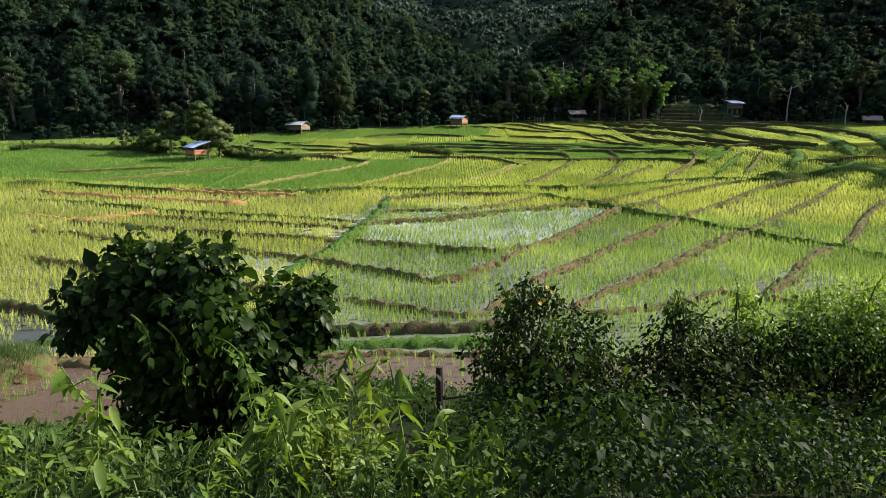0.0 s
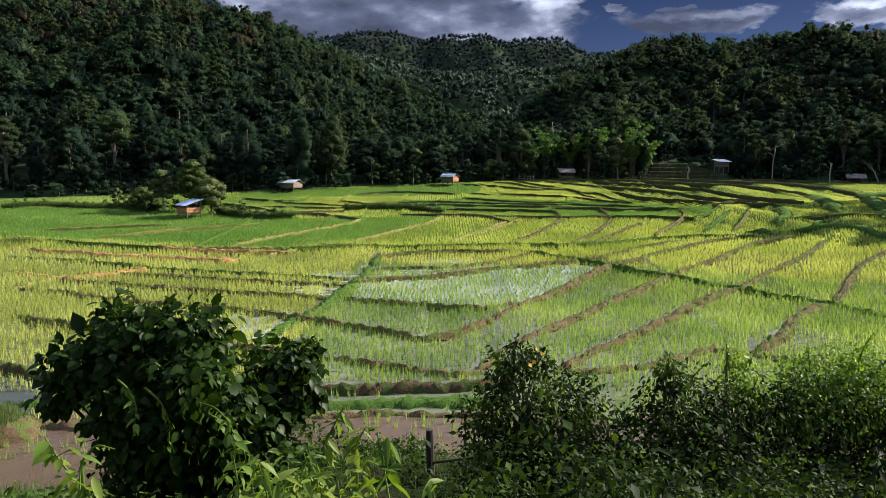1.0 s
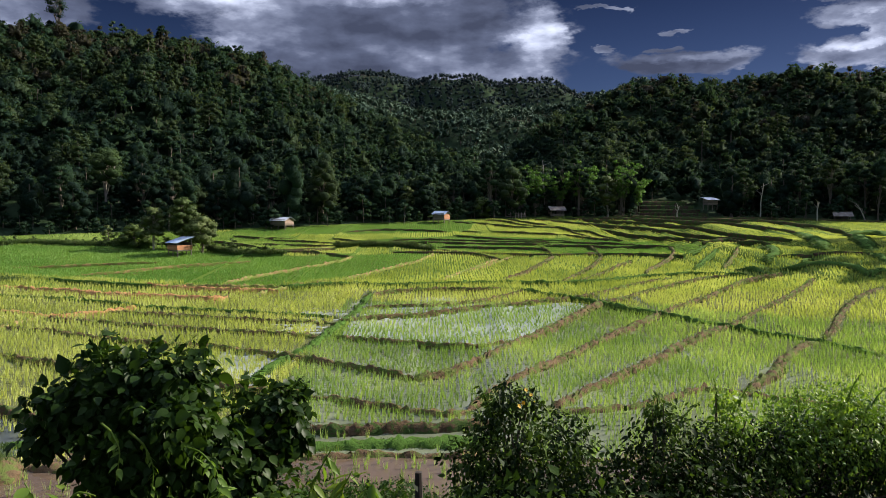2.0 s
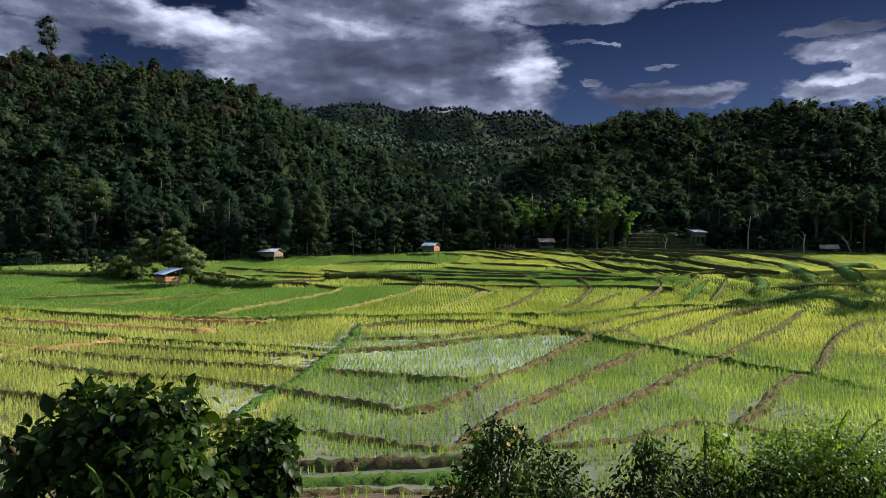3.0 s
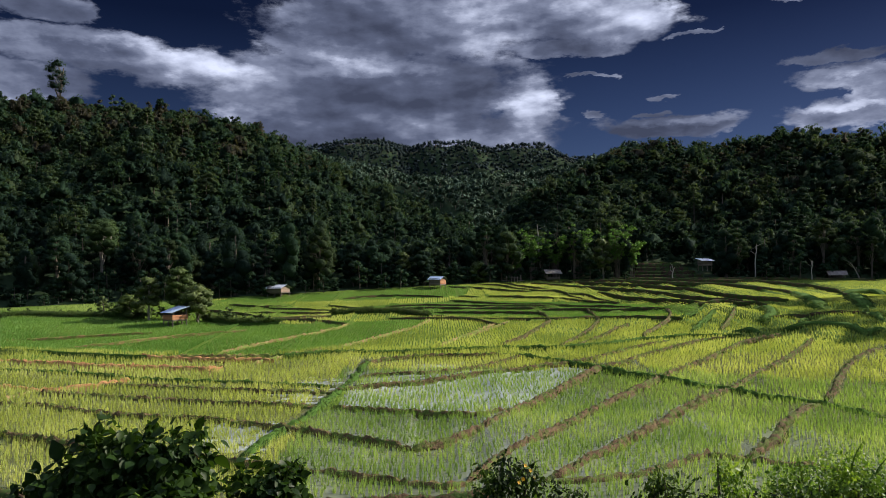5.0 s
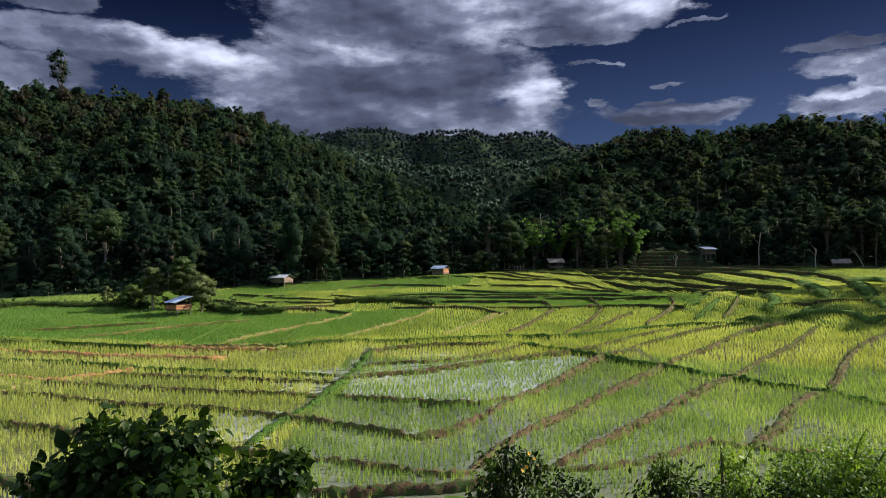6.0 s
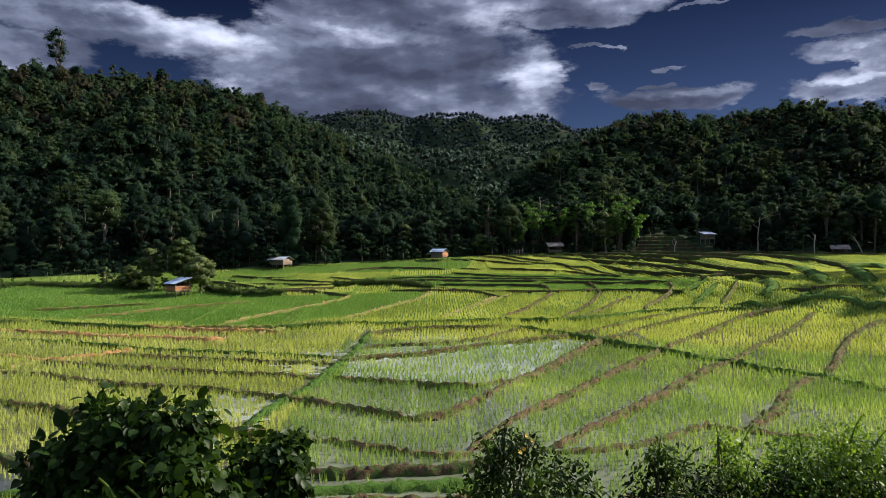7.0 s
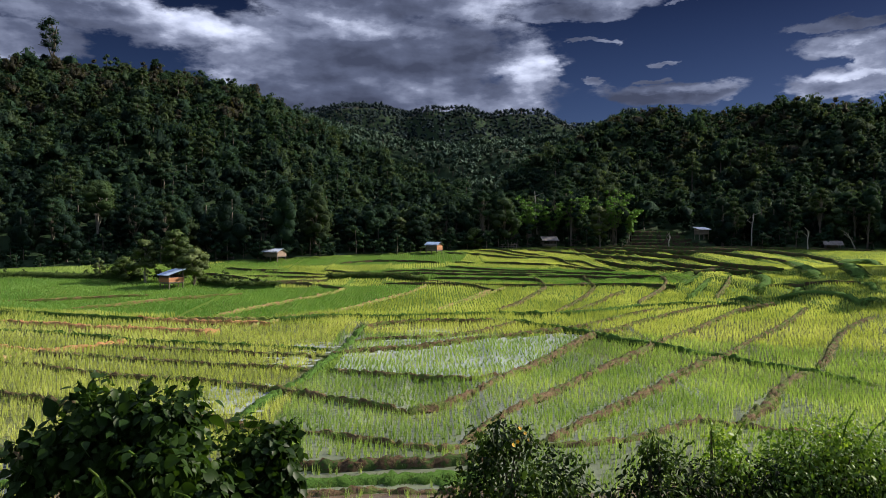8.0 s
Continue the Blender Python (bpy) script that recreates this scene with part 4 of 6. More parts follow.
def dome_shape(seed, tall, wide, leaves, size, bare=0.1, lobes=11, around=16, up=8):
    """A forest crown of rounded lobes on a trunk, bare up to a share of its height."""
    rng = np.random.default_rng(seed)
    mid, half = tall * (0.5 + bare / 2), tall * (0.5 - bare / 2)
    k = np.arange(lobes) + 0.5
    high = 1 - 1.5 * k / lobes
    turn = k * 2.399 + rng.normal(0, 0.35, lobes)
    flat = np.sqrt(1 - high ** 2)
    reach = rng.uniform(0.45, 0.92, lobes)
    c = np.stack([np.cos(turn) * flat * wide * reach, np.sin(turn) * flat * wide * reach, mid + high * half * reach * 1.05], 1)
    r = wide * rng.uniform(0.22, 0.40, lobes)
    body = lumpy_mass(np.array([0, 0, mid]), c, r * 0.85, rng, around, up)
    wood = tube([(0, 0, -0.4), (0.05, 0.02, mid * 0.6), (0.0, 0, mid)], [0.05 + 0.016 * tall, 0.04 + 0.012 * tall, 0.08], 5)
    return wood, joined([body, leaf_sprays(c, r, leaves, size, rng, 0.92, 0.80, 1.18, 0.32)])


def vine_shape(seed, tall, wide, leaves, size):
    """A tree wrapped from top to foot in hanging creepers."""
    rng = np.random.default_rng(seed)
    c = np.array([(rng.normal(0, wide * 0.22), rng.normal(0, wide * 0.22), z) for z in np.linspace(tall * 0.12, tall * 0.95, 12)])
    r = wide * (0.34 + 0.16 * np.sin(np.linspace(0.3, 2.6, 12)) + rng.uniform(-0.06, 0.08, 12))
    zs = np.linspace(-0.4, tall * 0.9, 6)
    trunk = tube(np.stack([0.05 * zs, 0 * zs, zs], 1), np.linspace(0.3, 0.1, 6), 6)
    hang = joined([lumpy_mass(q, q[None], np.array([w * 0.8]), rng, 8, 6, -1.2) for q, w in zip(c, r)])
    return trunk, joined([hang, leaf_sprays(c, r, leaves, size, rng, 1.25, 0.7)])


NEAR_KINDS = [tree_shape(1, 7.2, 2.5, 0.25, 20, 2200, 0.115), tree_shape(2, 8.4, 2.2, 0.42, 18, 1900, 0.115), tree_shape(3, 6.0, 2.7, 0.18, 20, 2300, 0.115, 0.8),
              tree_shape(4, 9.4, 2.0, 0.5, 15, 1600, 0.115), vine_shape(5, 8.4, 2.4, 2000, 0.12), tree_shape(6, 5.8, 2.5, 0.20, 17, 1900, 0.12), vine_shape(7, 6.8, 2.2, 1900, 0.12)]
SHRUB_KINDS = [tree_shape(31, 2.6, 1.6, 0.08, 7, 240, 0.17, limbs=False), tree_shape(32, 1.9, 1.4, 0.05, 6, 220, 0.17, limbs=False), tree_shape(33, 3.6, 1.5, 0.15, 8, 260, 0.17, limbs=False)]
MID_KINDS = [dome_shape(k, t, w, int(n * 0.64), 0.195, b, l, 10, 6) for k, t, w, b, n, l in ((41, 4.6, 2.1, 0.05, 500, 13), (42, 5.6, 1.9, 0.06, 470, 12), (43, 4.0, 2.5, 0.04, 560, 16), (44, 6.4, 1.8, 0.12, 440, 11),
             (46, 3.8, 1.8, 0.04, 400, 10), (47, 5.0, 2.3, 0.05, 540, 15), (48, 4.5, 1.6, 0.05, 360, 9), (45, 6.4, 2.0, 0.24, 460, 14))]
TALL_KINDS = [tree_shape(k, t, w, b, n, 700, 0.19, 0.6, False, 0.62) for k, t, w, b, n in ((81, 9.0, 2.8, 0.40, 20), (82, 8.4, 3.2, 0.34, 22), (83, 9.8, 2.4, 0.46, 18))]
MID_KINDS += [tree_shape(k, t, w, b, 9, 290, 0.195, 0.7, False, 0.66) for k, t, w, b in ((85, 5.6, 2.0, 0.12), (86, 6.2, 1.8, 0.2), (87, 5.0, 2.3, 0.1))]
FAR_KINDS = [dome_shape(k, 4.6, 2.3, 80, 0.23, 0.1, 8, 9, 5) for k in (51, 52, 53)]


def scatter(x0, x1, y0, y1, gap, rng):
    x, y = np.meshgrid(np.arange(x0, x1, gap), np.arange(y0, y1, gap))
    x, y = (x + rng.uniform(-0.48, 0.48, x.shape) * gap).ravel(), (y + rng.uniform(-0.48, 0.48, y.shape) * gap).ravel()
    e = y - np.interp(x, EDGE_X, EDGE_Y)
    facing = hills(x * 1.02, y * 1.02) - hills(x, y)
    return x, y, e, facing


def on_open_slope(x, y):
    """Slopes that look over the valley, not those behind a nearer ridge."""
    best = np.full(len(x), -1.0)
    for t in np.linspace(0.30, 0.975, 46):
        best = np.maximum(best, (hills(x * t, y * t) - 7) / (np.hypot(x, y) * t))
    return (hills(x, y) - 7 + 6.0) / np.hypot(x, y) > best


def copies(kinds, x, y, rng, scale=(0.8, 1.25), stems=1.0):
    """Many trees joined: wood and leaves apart."""
    wood, leaf = [], []
    z = hills(x, y)
    for px, py, pz in zip(x, y, z):
        (wv, wf), (lv, lf) = kinds[rng.integers(len(kinds))]
        a, s = rng.uniform(0, 6.283), rng.uniform(*scale)
        turn = np.array([[math.cos(a), -math.sin(a), 0], [math.sin(a), math.cos(a), 0], [0, 0, 1]])
        m = turn * s * np.array([1, 1, rng.uniform(0.85, 1.2)])[:, None]
        if not wood or rng.random() < stems:
            wood.append((wv @ m.T + (px, py, pz), wf))
        leaf.append((np.concatenate([lv[:, :3] @ m.T + (px, py, pz), lv[:, 3:] @ turn.T], 1), lf))
    return joined(wood), joined(leaf)


def woods(name, kinds, x, y, mat, label, rng, scale=(0.8, 1.25), stems=1.0):
    w, l = copies(kinds, x, y, rng, scale, stems)
    thing = tagged(new(name, quick_mesh(name, *l, (mat,))), label, "forest", kind="stuff")
    part("trunks", quick_mesh("trunks", *w, (BARK,), True), None, thing)
    return thing


def single_tree(name, shape, m, leaf, bark, label, group="", category="tree"):
    thing = tagged(new(name), label, category, group)
    part("trunk", quick_mesh("trunk", *shape[0], (bark,), True), None, thing)
    part("crown", quick_mesh("crown", *shape[1], (leaf,)), None, thing)
    thing.matrix_basis = m
    return thing


def build_forest():
    rng = np.random.default_rng(77)
    # the first rows at the foot of the hills: single trees
    looks = [(FOREST, "dark green"), (FOREST_DARK, "very dark"), (FOREST_PALE, "pale green"), (FOREST_OLIVE, "olive green")]
    kinds = []
    for i, k in enumerate(NEAR_KINDS):
        for mat, word in looks:
            kinds.append(single_tree("forest_tree", k, pose(0, 400 + 9 * i, -80), mat, PALE_BARK if i == 3 and mat is FOREST_PALE else BARK, word + (" creeper-hung" if i in (4, 6) else " leafy") + " forest tree at the foot of the hill", "trees at the edge of the fields"))
    x, y, e, _ = scatter(-95, 100, 70, 160, 3.3, rng)
    keep = (e > 0.5) & (e < 11) & ~((np.abs(x + 0.443 * y) < 3.0) & (e > 4.5)) & (np.abs(x) < 0.68 * y + 4) & ~((x > 36) & (x < 53) & (y < 138.5))
    for px, py in zip(x[keep], y[keep]):
        s = rng.uniform(0.5, 1.22)
        m = pose(px, py, float(hills(px, py)) - 0.1, 0, 0, rng.uniform(0, 360)) @ Matrix.Scale(s, 4)
        t = copy_thing(kinds[rng.integers(len(NEAR_KINDS)) * 4 + rng.choice(4, p=(0.40, 0.36, 0.10, 0.14))], m)
        t.scale = (s, s, s * rng.uniform(0.9, 1.15))
    for k in kinds:
        for o in (*k.children_recursive, k):
            bpy.data.objects.remove(o)
    x, y, e, _ = scatter(-95, 100, 70, 150, 2.4, rng)
    keep = (e > -2.0) & ((e < 5) | ((np.abs(x + 0.443 * y) < 4.0) & (e < 12))) & (np.abs(x) < 0.68 * y + 4) & ~((x > 36) & (x < 53) & (y < 138.5))
    woods("undergrowth", SHRUB_KINDS, x[keep], y[keep], FOREST, "dark tangled undergrowth along the foot of the woods", rng, (0.5, 1.2))
    x, y, e, face = scatter(-190, 190, 80, 222, 2.75, rng)
    keep = (e >= 11) & (np.abs(x) < 0.66 * y + 8) & on_open_slope(x, y)
    x, y = x[keep], y[keep]
    # rusty and olive crowns on the upper western slope also stand in for sun
    high = np.clip((hills(x, y) - 25) / 30, 0, 1) * (x < -60)
    tone = rng.random(len(x))
    # more dark crowns low down: cloud shadow put into the choice of leaf colour
    low = np.clip(1 - (hills(x, y) - 9) / 24, 0, 1)
    tone = np.where(tone > 0.9, tone, np.clip(tone - 0.16 * high + np.where(x > 25, 0.12, 0.30) * low - 0.12 * (1 - low), -1, 0.89))
    for lo, hi, mat, word in ((-1, 0.03, FOREST_RUSTY, "rusty brown"), (0.03, 0.20, FOREST_OLIVE, "olive green"), (0.20, 0.58, FOREST, "deep green"), (0.58, 0.90, FOREST_DARK, "very dark green"), (0.90, 2, FOREST_PALE, "pale green")):
        pick = (tone >= lo) & (tone < hi)
        woods("hillside_forest", MID_KINDS, x[pick], y[pick], mat, word + " tree crowns in the forest on the hillsides", rng, (0.70, 1.16), 0.25)
    # taller single crowns standing out of the canopy
    x, y, e, _ = scatter(-170, 170, 95, 172, 9.5, rng)
    keep = (e >= 9) & (np.abs(x) < 0.66 * y + 6) & on_open_slope(x, y) & (rng.random(len(x)) < 0.75)
    x, y = x[keep], y[keep]
    tone = rng.random(len(x))
    for lo, hi, mat, word in ((-1, 0.22, FOREST_PALE, "pale green"), (0.22, 0.50, FOREST_OLIVE, "olive green"), (0.50, 0.80, FOREST, "deep green"), (0.80, 2, FOREST_DARK, "very dark green")):
        pick = (tone >= lo) & (tone < hi)
        woods("hillside_forest", TALL_KINDS, x[pick], y[pick], mat, "tall " + word + " trees standing out of the forest canopy", rng, (0.6, 1.0))
    # ridges behind: the leaf colours carry the haze and sunlight
    for y0, y1, gap, size, mat, label in ((228, 360, 3.4, (0.7, 1.15), FOREST_MID, "forest on the ridges behind, sun and haze in its pale green leaf colour"), (440, 660, 4.3, (0.75, 1.25), FOREST_FAR, "distant dark forest on the far hills, haze in its bluish leaf colour")):
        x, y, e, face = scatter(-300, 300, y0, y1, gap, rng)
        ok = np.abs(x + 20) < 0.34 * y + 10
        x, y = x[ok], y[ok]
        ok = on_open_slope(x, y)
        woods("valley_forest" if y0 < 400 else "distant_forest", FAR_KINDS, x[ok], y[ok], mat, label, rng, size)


build_forest()


# ---- huts ----
ORANGE_WOOD = wood_material("orange_planks", (0.24, 0.10, 0.05), (0.56, 0.27, 0.13))
GREY_WOOD = wood_material("weathered_planks", (0.085, 0.072, 0.060), (0.27, 0.23, 0.19))
PINK_WOOD = wood_material("pale_planks", (0.15, 0.105, 0.08), (0.32, 0.235, 0.18))
TIN = metal_roof("tin_roof", (0.50, 0.54, 0.60), (0.30, 0.29, 0.29))
BLUE_TIN = metal_roof("blue_tin_roof", (0.36, 0.46, 0.58), (0.30, 0.31, 0.33))
BED_SOIL = earth_material("garden_soil", (0.018, 0.012, 0.009), (0.060, 0.040, 0.028), (0.03, 0.055, 0.015), 0.4, 2.0)
THATCH = earth_material("grey_thatch", (0.10, 0.09, 0.08), (0.30, 0.27, 0.24), None, 0.0, 5.0)


def plank_wall(parent, mat, width, height, at, turn, gap=None):
    """A wall of single boards laid one over another."""
    wall = part("wall", bm_mesh("wall", block((width, 0.02, height), (0, 0, height / 2)), GREY_WOOD), None, parent)
    wall.matrix_basis = pose(*at, 0, 0, turn)
    rows = max(3, int(height / 0.17))
    h = height / rows
    board = bm_mesh("board", block((width * 1.01, 0.03, h * 0.9), bevel=0.006), mat)
    for k in range(rows):
        b = part("board", board, None, wall)
        b.matrix_basis = pose(0, -0.025 - 0.006 * (k % 2), h * (k + 0.5))


def corrugated(width, length, mat, waves=18):
    """A wavy roof sheet lying in x (width) and y (length)."""
    n = waves * 4
    xs = np.linspace(-width / 2, width / 2, n + 1)
    ys = np.linspace(0, length, 5)
    x, y = np.meshgrid(xs, ys)
    z = 0.022 * np.sin(np.linspace(0, waves * 2 * np.pi, n + 1))[None] + 0.02 * np.sin(y * 1.7)
    top = np.stack([x, y, z + 0.015], -1).reshape(-1, 3)
    low = np.stack([x, y, z - 0.015], -1).reshape(-1, 3)
    i, j = np.meshgrid(np.arange(4), np.arange(n), indexing="ij")
    a = (i * (n + 1) + j).ravel()
    f = np.stack([a, a + 1, a + 2 + n, a + 1 + n], 1)
    return quick_mesh("roof_sheet", np.concatenate([top, low]), np.concatenate([f, f[:, ::-1] + len(top)]), (mat,), True)


def hut(label, at, turn, size, floor, wall_h, walls, roof, roof_mat, rise, over=0.45, posts=None, awning=False):
    """A raised field hut. walls: (side, material, share of the height). roof: 'gable' along x, or 'lean'."""
    w, d = size
    thing = tagged(new("field_hut"), label, "hut", "huts in the rice fields")
    deck = part("floor", bm_mesh("floor", block((w, d, 0.10), (0, 0, floor)), GREY_WOOD), None, thing)
    for k in range(6):
        b = part("joist", bm_mesh("joist", block((0.08, d * 1.04, 0.08), (-w / 2 + w * (k + 0.5) / 6, 0, -0.09)), GREY_WOOD), None, deck)
        b.matrix_basis = pose(0, 0, floor)
    for px in (-0.48, 0.0, 0.48):
        for py in (-0.46, 0.46):
            high = floor + wall_h + (rise * (0.5 + (py * (1 if roof == "lean" else 0))) if roof == "lean" else 0.0)
            v, f = tube([(0, 0, -0.35), (0.01, 0, high * 0.5), (0, 0.01, high)], [0.07, 0.06, 0.055], 8)
            p = part("post", quick_mesh("post", v, f, (GREY_WOOD,), True), None, thing)
            p.matrix_basis = pose(px * w, py * d, 0)
    spots = {"front": ((0, -d / 2, floor + 0.05), 0, w), "back": ((0, d / 2, floor + 0.05), 180, w), "left": ((-w / 2, 0, floor + 0.05), -90, d), "right": ((w / 2, 0, floor + 0.05), 90, d)}
    for side, mat, share in walls:
        where, ang, width = spots[side]
        plank_wall(thing, mat, width, wall_h * share, where, ang)
    top = floor + wall_h
    if roof == "gable":
        half = d / 2 + over
        run = math.hypot(half, rise)
        ang = math.degrees(math.atan2(rise, half))
        for s in (0, 180):
            r = part("roof", corrugated(w + 2 * over, run, roof_mat), None, thing)
            r.matrix_basis = pose(0, 0, 0, 0, 0, s) @ pose(0, -half, top - 0.12, ang, 0, 0)
        ridge = part("ridge_cap", bm_mesh("ridge_cap", block((w + 2 * over, 0.24, 0.04), (0, 0, top - 0.10 + rise)), roof_mat), None, thing)
        for s in (-1, 1):
            bm = bmesh.new()
            vs = [bm.verts.new(c) for c in ((s * w / 2, -d / 2, top - 0.1), (s * w / 2, d / 2, top - 0.1), (s * w / 2, 0, top - 0.14 + rise))]
            bm.faces.new(vs)
            bmesh.ops.solidify(bm, geom=bm.faces[:], thickness=0.03)
            part("gable_end", bm_mesh("gable_end", bm, GREY_WOOD), None, thing)
    else:
        run = math.hypot(d + 2 * over, rise)
        r = part("roof", corrugated(w + 2 * over, run, roof_mat), None, thing)
        r.matrix_basis = pose(0, -d / 2 - over, top - 0.02, math.degrees(math.atan2(rise, d + 2 * over)), 0, 0)
        for k in (-0.46, 0.46):
            part("rafter", bm_mesh("rafter", block((0.07, run, 0.08), (k * w, 0, top + rise / 2 - 0.09), (math.degrees(math.atan2(rise, d + 2 * over)), 0, 0)), GREY_WOOD), None, thing)
    if awning:
        a = part("awning", corrugated(d + 0.3, 1.3, roof_mat, 10), None, thing)
        a.matrix_basis = pose(-w / 2 - 1.15, 0, top - 0.55, 0, 0, -90) @ pose(0, 0, 0, 18, 0, 0)
        for py in (-0.45, 0.45):
            v, f = tube([(0, 0, -0.3), (0, 0, top - 0.55)], [0.05, 0.045], 7)
            p = part("awning_post", quick_mesh("awning_post", v, f, (GREY_WOOD,), True), None, thing)
            p.matrix_basis = pose(-w / 2 - 1.05, py * d, 0)
    thing.matrix_basis = pose(*at, 0, 0, turn)
    return thing


def ground_z(x, y):
    return float(ground_at(np.array([x]), np.array([y]))[0])


hut("field hut on posts with orange plank walls and sloping tin roof", (-27.3, 79.6, ground_z(-27.3, 79.6) - 0.05), -38, (1.75, 1.8), 0.72, 0.80,
    [("right", ORANGE_WOOD, 0.62), ("front", ORANGE_WOOD, 0.62), ("back", ORANGE_WOOD, 1.0), ("left", GREY_WOOD, 1.0)], "lean", BLUE_TIN, 0.65, 0.2)
hut("weathered plank hut on stilts under a pale tin gable roof", (-21.9, 107.2, ground_z(-21.9, 107.2) - 0.05), -26, (2.5, 2.1), 0.60, 0.75,
    [("front", GREY_WOOD, 1.0), ("right", PINK_WOOD, 1.0), ("left", GREY_WOOD, 1.0), ("back", GREY_WOOD, 1.0)], "gable", TIN, 0.5, 0.3)
hut("small stilted hut with orange wall, tin gable roof and an awning", (1.5, 117.4, ground_z(1.5, 117.4) - 0.05), -30, (2.0, 1.8), 0.6, 0.95,
    [("front", GREY_WOOD, 1.0), ("right", ORANGE_WOOD, 0.85), ("left", GREY_WOOD, 1.0), ("back", GREY_WOOD, 1.0)], "gable", BLUE_TIN, 0.5, 0.25, awning=True)
hut("open thatched shelter of grey poles at the top terraces", (21.6, 127.2, ground_z(21.6, 127.2) - 0.05), 8, (2.3, 2.0), 0.55, 1.0,
    [("left", GREY_WOOD, 0.55), ("front", GREY_WOOD, 0.22)], "gable", THATCH, 0.7, 0.35)
hut("grey thatched field shelter at the edge of the woods", (70.4, 124.6, ground_z(70.4, 124.6) - 0.05), -18, (2.3, 1.9), 0.12, 0.85,
    [("back", GREY_WOOD, 1.0), ("left", GREY_WOOD, 0.9)], "gable", THATCH, 0.75, 0.4)
hut("plank hut with a grey tin roof above terraced beds", (50.2, 131.5, float(hills(50.2, 131.5)) + 1.5), 12, (1.9, 1.6), 0.7, 0.8,
    [("front", GREY_WOOD, 0.7), ("left", GREY_WOOD, 1.0), ("back", GREY_WOOD, 1.0)], "lean", TIN, 0.5, 0.35)


def pole_frame(at):
    """A low open frame of grey poles, the remains of a shelter."""
    thing = tagged(new("pole_frame"), "low collapsed frame of grey wooden poles", "frame")
    for k in range(6):
        x = -1.2 + 0.48 * k
        v, f = tube([(x, 0, -0.2), (x + 0.03, 0.02, 0.5), (x + 0.08, 0, 1.0 + 0.12 * (k % 2))], [0.05, 0.045, 0.035], 7)
        part("upright", quick_mesh("upright", v, f, (PALE_BARK,), True), None, thing)
    for z, r in ((0.35, 1.9), (0.75, 1.5)):
        v, f = tube([(-r, -0.06, z - 0.1), (0, -0.05, z), (r, -0.06, z - 0.14)], [0.05, 0.055, 0.05], 7)
        part("rail", quick_mesh("rail", v, f, (GREY_WOOD,), True), None, thing)
    thing.matrix_basis = pose(*at)


pole_frame((14.6, 125.6, ground_z(14.6, 125.6)))


# ---- single trees in and round the fields ----
FIELD_TREE = leaf_material("field_tree_leaves", (0.0347, 0.0608, 0.0130), (0.0591, 0.0972, 0.0209), (0.1042, 0.1476, 0.0347), 0.3, 0.6, 0.35, 0.2)
FORK_LEAF = leaf_material("forked_tree_leaves", (0.0300, 0.0560, 0.0240), (0.0500, 0.0850, 0.0340), (0.0780, 0.1150, 0.0480), 0.38, 0.85, 0.2, 0.06, 0.25, 2.6)
PALE_TREE = leaf_material("pale_tree_leaves", (0.0483, 0.0744, 0.0224), (0.0819, 0.1162, 0.0354), (0.1348, 0.1720, 0.0558), 0.3, 0.6, 0.35, 0.2)


def tree_at(shape, x, y, leaf, bark, label, turn=0.0, s=1.0, group="", category="tree", name="tree"):
    return single_tree(name, shape, pose(x, y, ground_z(x, y) - 0.1, 0, 0, turn) @ Matrix.Scale(s, 4), leaf, bark, label, group, category)


tree_at(tree_shape(61, 5.0, 1.6, 0.40, 18, 3600, 0.10), -31.9, 84.5, PALE_TREE, PALE_BARK, "slender tree with pale trunk beside the field hut")
tree_at(tree_shape(62, 6.1, 2.0, 0.30, 26, 6000, 0.10), -28.9, 85.5, FIELD_TREE, BARK, "round dense leafy tree behind the field hut")
tree_at(tree_shape(63, 4.3, 2.0, 0.32, 24, 5200, 0.10), -25.6, 81.6, PALE_TREE, BARK, "spreading light green tree over the field hut")
tree_at(tree_shape(64, 2.7, 2.0, 0.06, 16, 3400, 0.09), -34.9, 86.0, FIELD_TREE, BARK, "rounded green shrub on the field bank", category="shrub", name="shrub")
tree_at(tree_shape(65, 2.2, 1.0, 0.12, 10, 1200, 0.09), -39.4, 89.5, PALE_TREE, BARK, "small bright shrub on the field bank", category="shrub", name="shrub")
FORKED = tree_shape(66, 9.6, 3.2, 0.48, 22, 5200, 0.12)
FORKED = joined([FORKED[0], tube([(0.1, 0, 2.2), (0.55, -0.2, 3.6), (1.25, -0.3, 5.2), (1.5, -0.3, 6.6)], [0.15, 0.13, 0.11, 0.07], 7)]), FORKED[1]
tree_at(FORKED, -49.4, 111.6, FORK_LEAF, PALE_BARK, "pale green tree with forked light trunk before the dark woods")
tree_at(tree_shape(67, 3.6, 1.6, 0.10, 10, 900, 0.22), -22.6, 83.4, FIELD_TREE, BARK, "low scrub beside the field hut", category="shrub", name="shrub", s=0.45)
tree_at(tree_shape(68, 5.2, 1.9, 0.2, 15, 2600, 0.12), -4.0, 122.0, PALE_TREE, BARK, "grey green round tree at the end of the paddies")
tree_at(tree_shape(69, 3.4, 1.9, 0.08, 15, 2600, 0.12), 8.4, 124.5, FIELD_TREE, BARK, "round leafy shrub at the end of the paddies", category="shrub", name="shrub")


